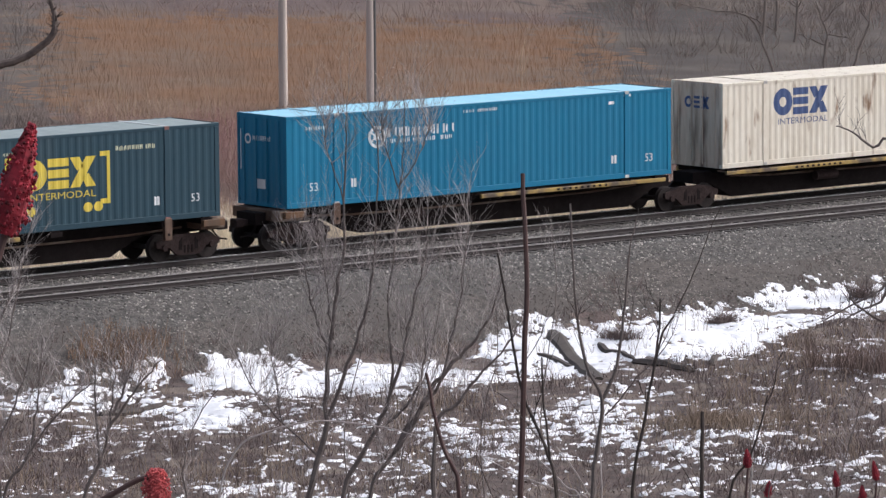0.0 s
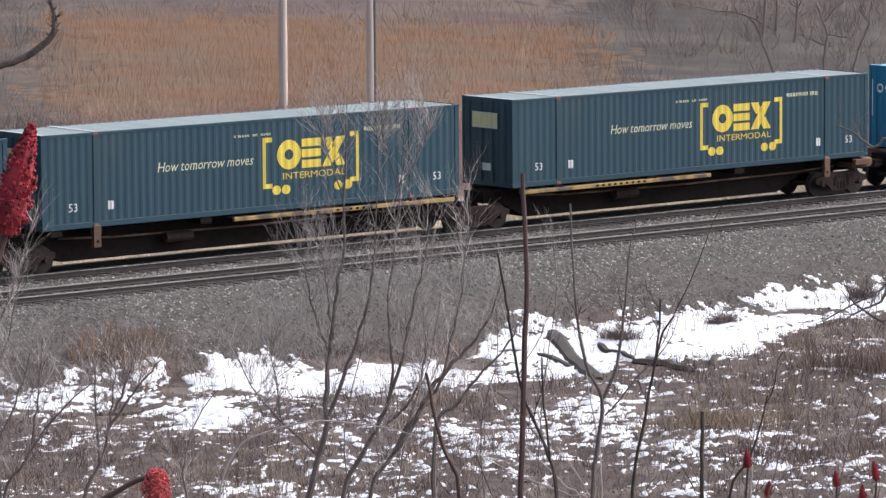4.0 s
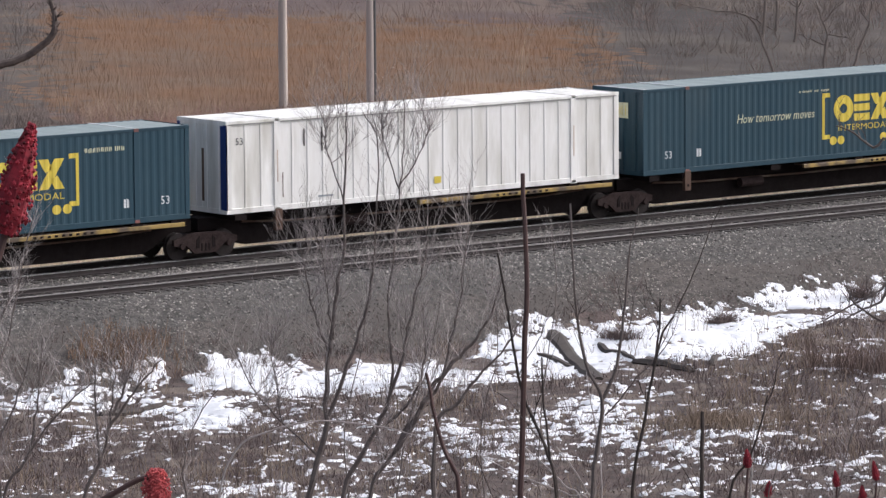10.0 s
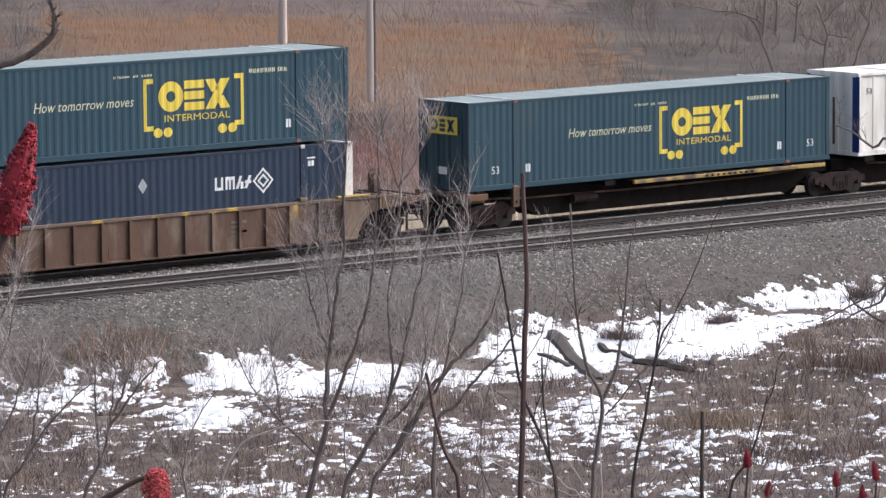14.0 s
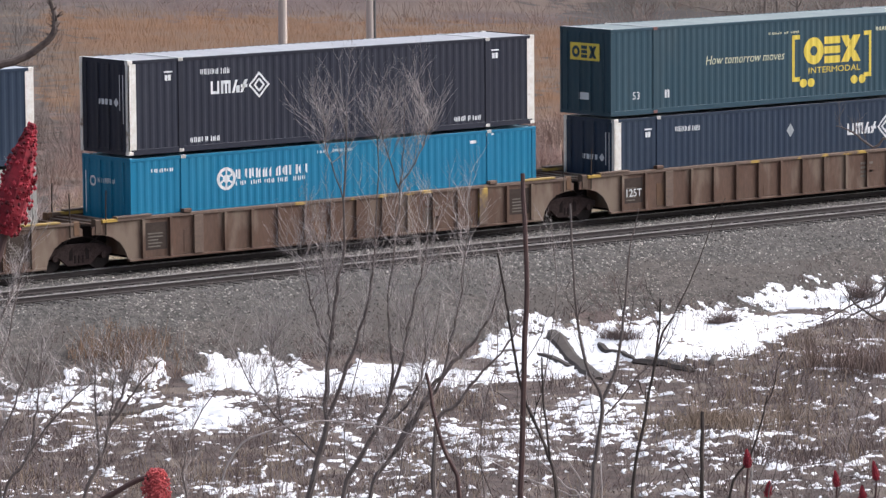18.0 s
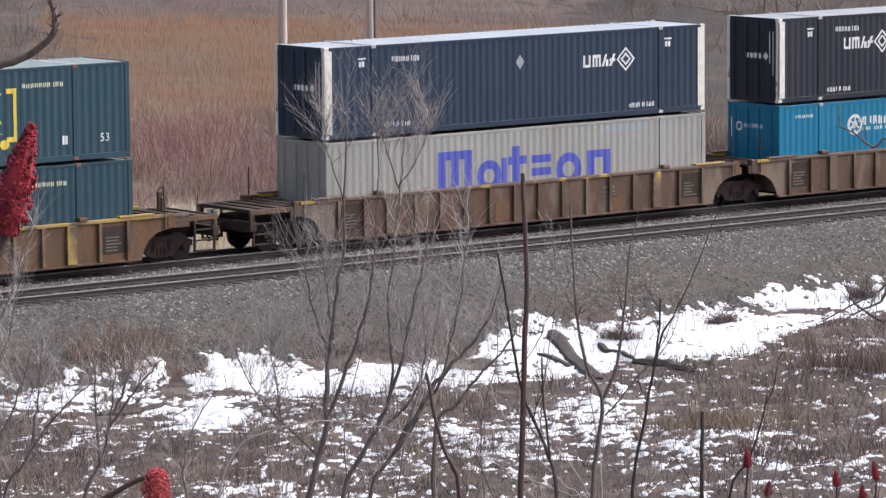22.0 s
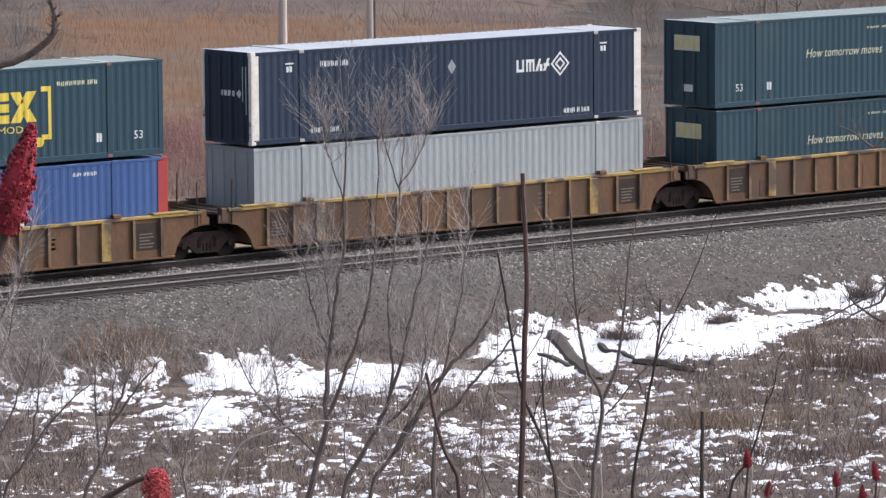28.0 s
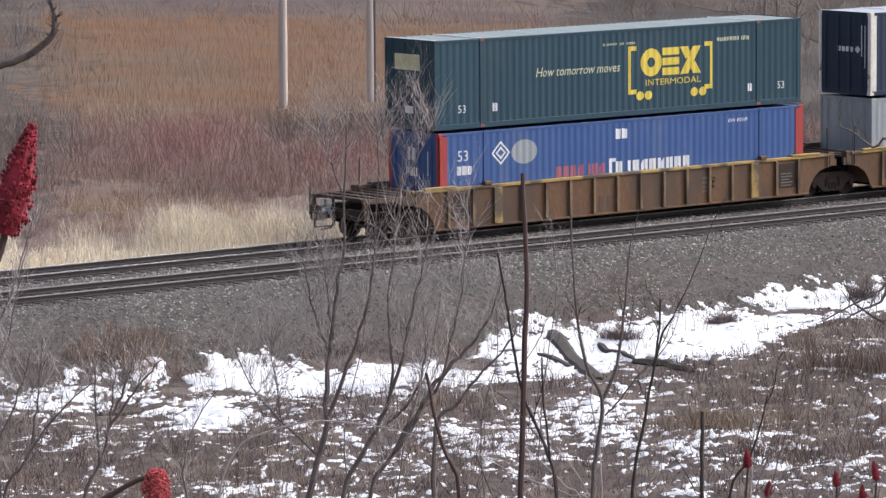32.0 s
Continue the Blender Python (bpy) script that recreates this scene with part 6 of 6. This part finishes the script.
sapling(40, "dark bare upright stem cut off at the top", 0.02, 0.013, "twig_red", 0, [(-74.31, -92.34, 12.04), (-74.22, -92.28, 12.93), (-74.19, -92.26, 13.24), (-74.16, -92.19, 13.85)])
sapling(41, "thin curved bare stem", 0.011, 0.006, "bark_dark", 2, [(-74.16, -92.48, 12.03), (-74.18, -92.4, 12.32), (-74.26, -92.3, 12.63), (-74.28, -92.23, 12.96), (-74.29, -92.19, 13.18), (-74.3, -92.14, 13.4)])
sapling(42, "forked bare grey-brown stem", 0.02, 0.006, "bark", 3, [(-72.72, -91.12, 11.68), (-72.67, -91.11, 11.99), (-72.63, -91.11, 12.28), (-72.69, -91.02, 12.51), (-72.7, -90.94, 12.92), (-72.68, -90.88, 13.46)], [(-72.63, -91.11, 12.28), (-72.54, -91.14, 12.47), (-72.48, -91.14, 12.78), (-72.43, -91.13, 13.12)], [(-72.44, -91.13, 13.08), (-72.42, -91.14, 13.23), (-72.39, -91.15, 13.33), (-72.37, -91.15, 13.43)], [(-72.66, -91.17, 12.19), (-72.58, -91.22, 12.29), (-72.49, -91.27, 12.42), (-72.4, -91.33, 12.53), (-72.28, -91.38, 12.79)])
sapling(43, "leaning bare dark stem", 0.013, 0.005, "bark_dark", 2, [(-73.17, -92, 11.89), (-73.08, -92.01, 12.32), (-73.02, -92.02, 12.61), (-72.96, -92.03, 12.81), (-72.9, -92.06, 12.91)], [(-73.02, -92.02, 12.61), (-72.98, -92.02, 12.81), (-72.96, -92.01, 13.01)], [(-72.93, -92.05, 12.86), (-72.77, -92.1, 13.17), (-72.68, -92.13, 13.4), (-72.59, -92.17, 13.59)])
sapling(44, "thin pale dead stalk leaning over the weeds", 0.006, 0.0025, "bark_pale", 0, [(-72.62, -90.91, 11.58), (-72.69, -90.83, 11.72), (-72.78, -90.74, 11.85), (-72.9, -90.61, 12.02), (-72.97, -90.52, 12.23), (-73, -90.47, 12.38)])
sapling(45, "thin pale dead stalk bent low", 0.005, 0.0025, "bark_pale", 0, [(-72.58, -90.94, 11.58), (-72.67, -90.86, 11.66), (-72.77, -90.76, 11.72), (-72.91, -90.64, 11.79), (-73.08, -90.49, 11.91), (-73.14, -90.42, 12.01)])
sapling(46, "short pale dead stalk", 0.006, 0.0025, "bark_pale", 0, [(-72.56, -90.96, 11.56), (-72.58, -90.92, 11.67), (-72.65, -90.85, 11.84), (-72.71, -90.77, 11.96)])
sapling(47, "thin pale upright dead stalk", 0.006, 0.0025, "bark_pale", 0, [(-72.39, -90.83, 11.58), (-72.38, -90.81, 11.82), (-72.38, -90.77, 12.02), (-72.4, -90.71, 12.31), (-72.39, -90.69, 12.49)])
sapling(48, "thin dark bare twig", 0.005, 0.0025, "bark_dark", 0, [(-73.02, -90.59, 11.57), (-73.04, -90.56, 11.65), (-73.07, -90.52, 11.77), (-73.1, -90.47, 11.91)])
sapling(49, "straight pale dead stalk", 0.007, 0.0025, "bark_pale", 0, [(-72.49, -92.28, 11.75), (-72.45, -92.26, 12.1), (-72.42, -92.25, 12.3)])
sapling(50, "thin grey leaning twig", 0.005, 0.0025, "bark", 0, [(-71.73, -91.62, 11.61), (-71.69, -91.63, 11.75), (-71.64, -91.64, 11.93), (-71.58, -91.67, 12.11)])
sapling(51, "thin grey leaning twig", 0.004, 0.0025, "bark", 0, [(-71.79, -91.57, 11.61), (-71.73, -91.59, 11.83), (-71.67, -91.61, 12.01)])
sapling(52, "thin dark bare twig", 0.004, 0.0025, "bark_dark", 0, [(-72.04, -91.38, 11.58), (-72.07, -91.34, 11.67), (-72.12, -91.28, 11.82), (-72.18, -91.21, 11.93)])
sapling(53, "short bare dark stem", 0.014, 0.008, "twig_red", 0, [(-76.43, -94.4, 12.56), (-76.47, -94.34, 12.78), (-76.49, -94.29, 12.95), (-76.51, -94.25, 13.17)])
sapling(54, "thin bare dark stem", 0.009, 0.005, "bark_dark", 1, [(-74.79, -93.21, 12.21), (-74.8, -93.17, 12.46), (-74.8, -93.12, 12.76), (-74.79, -93.1, 12.96)])
sapling(55, "short broken-off bare stem", 0.012, 0.009, "bark_dark", 0, [(-75.5, -95.16, 12.54), (-75.48, -95.14, 12.77), (-75.46, -95.12, 12.97)])
sapling(56, "thin leaning bare stem", 0.009, 0.004, "bark_dark", 1, [(-74.06, -93.8, 12.19), (-73.96, -93.85, 12.41), (-73.89, -93.87, 12.61), (-73.85, -93.88, 12.75)])
pl = Plant(58)
pl.limb([(-66.9, -79.0, float(height(-66.9, -79.0)) - 0.1), (-66.8, -79.05, 9.2), (-66.664, -79.158, 9.816), (-66.389, -79.351, 10.007), (-66.023, -79.634, 10.091), (-65.589, -79.995, 10.026), (-65.355, -80.195, 9.947)], 0.011, 0.005, 6, 0.003)
pl.thing("sapling", "pale arching dead stalk bent over", "sapling", "bark_pale", "bark_pale", "bare saplings")
# twigs that reach in from a shrub beside the view
for seed, s_ in ((63, [(-66.75, -87.8, 12.1), (-66.89, -87.7, 12.04), (-67.03, -87.6, 11.97), (-67.17, -87.5, 11.87)]), (64, [(-66.78, -87.82, 11.81), (-66.9, -87.72, 11.9), (-67.04, -87.58, 12.02), (-67.08, -87.53, 12.15)]), (61, [(-65.47, -86.51, 12.90), (-65.66, -86.35, 13.03), (-65.77, -86.24, 13.15), (-65.87, -86.15, 13.20)]), (62, [(-65.47, -86.65, 12.06), (-65.69, -86.49, 11.92), (-65.91, -86.34, 11.78), (-66.09, -86.21, 11.67)])):
    pl = Plant(seed)
    x, y, z = s_[0]
    g = float(height(x + 0.8, y - 0.7))
    path = pl.limb([(x + 0.8, y - 0.7, g - 0.1), (x + 0.6, y - 0.5, (g + z) / 2)] + s_, 0.02, 0.004, 6, 0.004)
    pl.fringe(path, 5, 0.18, 0.0035, 1, 0.6)
    pl.thing("leafless_shrub", "leafless grey-brown shrub with arching twigs", "shrub", "bark", "bark", "leafless shrubs")


# sumac: crooked stems with crimson fruit cones
def cone(parent, base, tip, r, seed, full=False):
    """A tapering, lumpy cluster of many small fruits."""
    rr = random.Random(seed)
    s = Solid()
    base, tip = Vector(base), Vector(tip)
    ax = tip - base
    n = 650
    side_a = ax.cross(Vector((0, 0.3, 1))).normalized()
    side_b = ax.cross(side_a).normalized()
    s.tube([base + ax * t for t in (0, 0.2, 0.5, 0.8, 1.0)], [r * 0.5, r * 0.8, r * 0.75, r * 0.5, r * 0.15], 8)
    for k in range(n):
        t = rr.random() ** 0.9
        rad = r * (0.55 + 0.45 * math.sin(min(1, t * 3.2) * 1.57)) * (1 - (0.6 * t ** 4 if full else 0.85 * t ** 1.7)) * rr.uniform(0.72, 1.3)
        a = rr.uniform(0, 6.283)
        c_ = base + ax * t + side_a * math.cos(a) * rad + side_b * math.sin(a) * rad
        q = r * rr.uniform(0.07, 0.15)
        vs = [tuple(c_ + Vector(d) * q) for d in ((1, 0, 0), (-1, 0, 0), (0, 1, 0), (0, -1, 0), (0, 0, 1.2), (0, 0, -1))]
        s.add(vs, [(0, 2, 4), (2, 1, 4), (1, 3, 4), (3, 0, 4), (2, 0, 5), (1, 2, 5), (3, 1, 5), (0, 3, 5)])
    return part("fruit_cone", s, "sumac_faded" if full else "sumac", parent, "faded pinkish-red fruit cone" if full else "crimson fruit cone")


def sumac(path, r0, r1, cone_tip=None, cone_r=0.03, seed=1, label="leafless sumac stem with a crimson fruit cone", full=False):
    pl = Plant(seed)
    p = pl.limb(path, r0, r1, 8, 0.001)
    t = pl.thing("sumac", label, "shrub", "twig_red", "twig_red", "sumac stems")
    if cone_tip:
        cone(t, path[-1], cone_tip, cone_r, seed, full)
    return t, pl


sumac(rooted([(-84.90, -103.22, 15.14), (-84.875, -103.232, 15.226), (-84.86, -103.236, 15.28)]), 0.012, 0.008, (-84.796, -103.253, 15.512), 0.042, 71)
sumac(rooted([(-84.60, -102.79, 14.47), (-84.535, -102.838, 14.529), (-84.409, -102.928, 14.611), (-84.323, -102.989, 14.662), (-84.312, -103.005, 14.6)]), 0.008, 0.006, (-84.307, -102.999, 14.68), 0.027, 72, "leafless sumac stem with a faded pinkish-red fruit cone", True)
for k, (b, tp) in enumerate((((-71.22, -91.07, 11.51), (-71.20, -91.07, 11.61)), ((-70.87, -91.34, 11.57), (-70.87, -91.32, 11.67)), ((-70.67, -91.49, 11.61), (-70.68, -91.47, 11.73)),
                             ((-70.75, -91.45, 11.48), (-70.75, -91.44, 11.58)), ((-73.97, -93.85, 12.36), (-73.97, -93.84, 12.46)))):
    sumac(rooted([(b[0] - 0.02, b[1], b[2] - 0.3), b]), 0.01, 0.006, tp, 0.024, 80 + k)
# a crooked branch with buds that hangs in from the left
pl = Plant(90)
hang = [(-85.137, -103.571, 15.654), (-85.107, -103.601, 15.673), (-85.057, -103.632, 15.692), (-85.017, -103.663, 15.732), (-85.007, -103.663, 15.762), (-85.007, -103.654, 15.792), (-85.017, -103.645, 15.842)]
g = float(height(-85.6, -103.9))
path = pl.limb([(-85.6, -103.9, g - 0.1), (-85.45, -104.05, g + 0.6), (-85.287, -103.457, 15.476)] + hang, 0.012, 0.0045, 8, 0.0012)
for i in range(24, len(path)):
    for _ in range(3):
        a = pl.r.uniform(0, 6.28)
        pl.twig(path[i], (math.cos(a), math.sin(a), 0.4), pl.r.uniform(0.008, 0.026), 0.0027, 0)
cone(pl.thing("sumac", "crooked leafless sumac branch with a crimson tip", "shrub", "branch_bark", "branch_bark", "sumac stems"), (-85.014, -103.647, 15.83), (-85.02, -103.645, 15.85), 0.012, 95)


# bare trees on the far side
def far_tree(x, y, tall, seed, lean=0.0):
    pl = Plant(seed)
    g = float(height(x, y))
    trunk = pl.limb([(x, y, g - 0.2), (x + lean * 0.2, y, g + tall * 0.3), (x + lean * 0.6, y, g + tall * 0.65), (x + lean, y, g + tall)], 0.085, 0.02, 7, 0.08)
    for k in range(22):
        i = int(pl.r.uniform(0.25, 0.95) * (len(trunk) - 1))
        a = pl.r.uniform(0, 6.283)
        L_ = tall * pl.r.uniform(0.25, 0.5)
        p0 = trunk[i]
        p1 = p0 + Vector((math.cos(a) * 0.55, math.sin(a) * 0.55, 0.35)) * L_ * 0.5
        p2 = p1 + Vector((math.cos(a) * 0.5, math.sin(a) * 0.5, 0.6)) * L_ * 0.5
        limb = pl.limb([p0, p1, p2], 0.036, 0.009, 5, 0.09)
        pl.fringe(limb, 6, L_ * 0.42, 0.014, 1, 0.3, 0.9)
    pl.thing("bare_tree", "bare grey-brown tree at the edge of the thicket", "tree", "bark_far", "bark_far", "bare trees")


for k, (x, y, t_, ln_) in enumerate(((57.5, 46.5, 9.0, 0.6), (63.5, 52.0, 10.0, 0.5), (70.0, 60.0, 10.0, -0.4), (60.5, 47.5, 8.5, 1.5), (74.0, 66.0, 9.0, 0.8))):
    far_tree(x, y, t_, 100 + k, ln_)
# three crooked ones before the thicket: an arching one, a drooping one, a curved one
for k, (foot, limbs) in enumerate((((49.6, 37.3), ([(49.13, 37.77, 1.97), (48.76, 38.21, 2.93), (47.55, 39.24, 3.23), (45.97, 40.56, 3.6)], [(48.76, 38.21, 2.93), (49.47, 37.56, 2.43), (49.83, 37.18, 1.86)], [(48.4, 38.5, 3.1), (48.2, 38.7, 3.9), (48.3, 38.6, 5.0)])),
                                   ((51.4, 36.0), ([(51.54, 35.84, 2.07), (51.36, 36.15, 3.14), (51.14, 36.56, 4.7)], [(51.5, 35.9, 1.6), (50.84, 36.35, 1.9), (50.7, 36.39, 1.2)], [(51.54, 35.84, 2.07), (52.26, 35.2, 1.9), (52.55, 34.94, 1.5)], [(51.4, 36.0, 2.6), (52.0, 35.6, 3.4), (52.2, 35.4, 4.4)])),
                                   ((52.9, 35.6), ([(53.34, 35.56, 1.29), (53.8, 35.36, 2.43), (53.97, 35.4, 3.58), (54.18, 35.47, 5.14)], [(53.8, 35.36, 2.43), (53.5, 35.6, 3.2), (53.6, 35.6, 4.3)])))):
    pl = Plant(140 + k)
    g = float(height(*foot))
    for q, limb in enumerate(limbs):
        path = pl.limb(([(*foot, g - 0.2)] if q == 0 else []) + limb, 0.075 if q == 0 else 0.04, 0.015, 6, 0.05)
        pl.fringe(path, 12, 1.1, 0.012, 1, 0.2, 0.8)
    pl.thing("bare_tree", "crooked bare grey-brown tree before the thicket", "tree", "bark_far", "bark_far", "bare trees")

# fallen logs and clods in the snow
def fallen_log(ends, r, flat, seed):
    """A weathered log: knotted, uneven, half sunk, its top worn flat."""
    rr = random.Random(seed)
    (ax, ay), (bx_, by_) = ends
    path, n = [], 9
    for k in range(n):
        t = k / (n - 1)
        x, y = ax + (bx_ - ax) * t + rr.uniform(-0.06, 0.06), ay + (by_ - ay) * t + rr.uniform(-0.06, 0.06)
        path.append((x, y, float(height(x, y)) + r * flat * 0.2 + rr.uniform(0, 0.03)))
    s = Solid().tube(path, [r * (1.0 - 0.3 * k / (n - 1)) * rr.uniform(0.86, 1.14) * (0.55 if k in (0, n - 1) else 1.0) for k in range(n)], 6)
    base_z = [float(height(v[0], v[1])) for v in s.v]
    s.v = [(v[0], v[1], z + (v[2] - z) * flat) for v, z in zip(s.v, base_z)]
    ob = part("fallen_log", s, "log")
    return tagged(ob, "bare grey-brown fallen log lying in snow", "log", "fallen logs")


for k, (ends, r, flat) in enumerate(((((-4.5, -10.5), (-10.7, -19.8)), 0.33, 0.42), (((-7.5, -13.4), (-8.5, -16.1)), 0.16, 0.7), (((-5.2, -13.4), (-7.3, -17.5)), 0.13, 0.8), (((-7.3, -17.5), (-7.8, -20.4)), 0.24, 0.6), (((-5.6, -19.0), (-6.9, -20.2)), 0.16, 0.6),
                                  (((-24.1, -14.9), (-21.5, -14.1)), 0.2, 0.7))):
    fallen_log(ends, r, flat, 200 + k)
for x, y, r in ((0.83, -12.2, 0.2), (-4.45, -13.5, 0.17), (7.5, -11.6, 0.2)):
    shrubs("weed_tuft", RNG.normal(x, 0.12, 36), RNG.normal(y, 0.3, 36), RNG.uniform(0.2, 0.48, 36), "weeds", "dark tuft of dead weeds poking through the snow", twigs=14, wide=0.02, open_=0.7)


# ---- what moves: the train rolls along the far track, slowing slightly ----
SPEED_AT = [0, 4, 8, 12, 16, 20, 24, 28, 32]
SPEED = [6.9913, 6.9897, 6.8763, 6.8071, 6.7879, 6.783, 6.6832, 6.7299, 6.6844]


def run(t):
    """Metres that the train has gone at t seconds."""
    total = 0.0
    for (a, b), (va, vb) in zip(zip(SPEED_AT, SPEED_AT[1:]), zip(SPEED, SPEED[1:])):
        u = min(max(t - a, 0.0), b - a)
        total += va * u + (vb - va) / (b - a) * u * u / 2
    return total


def motions():
    for thing, x, y, z in TRAIN:
        walk(thing, [(t, pose(x + run(t), y, z)) for t in range(33)])
    turns = [(k / 15.0, run(k / 15.0)) for k in range(481)]
    for wheel, x in SPINNING:
        walk(wheel, [(t, pose(x, 0, 0.42, 0, math.degrees(d / 0.42), 0)) for t, d in turns])


motions()
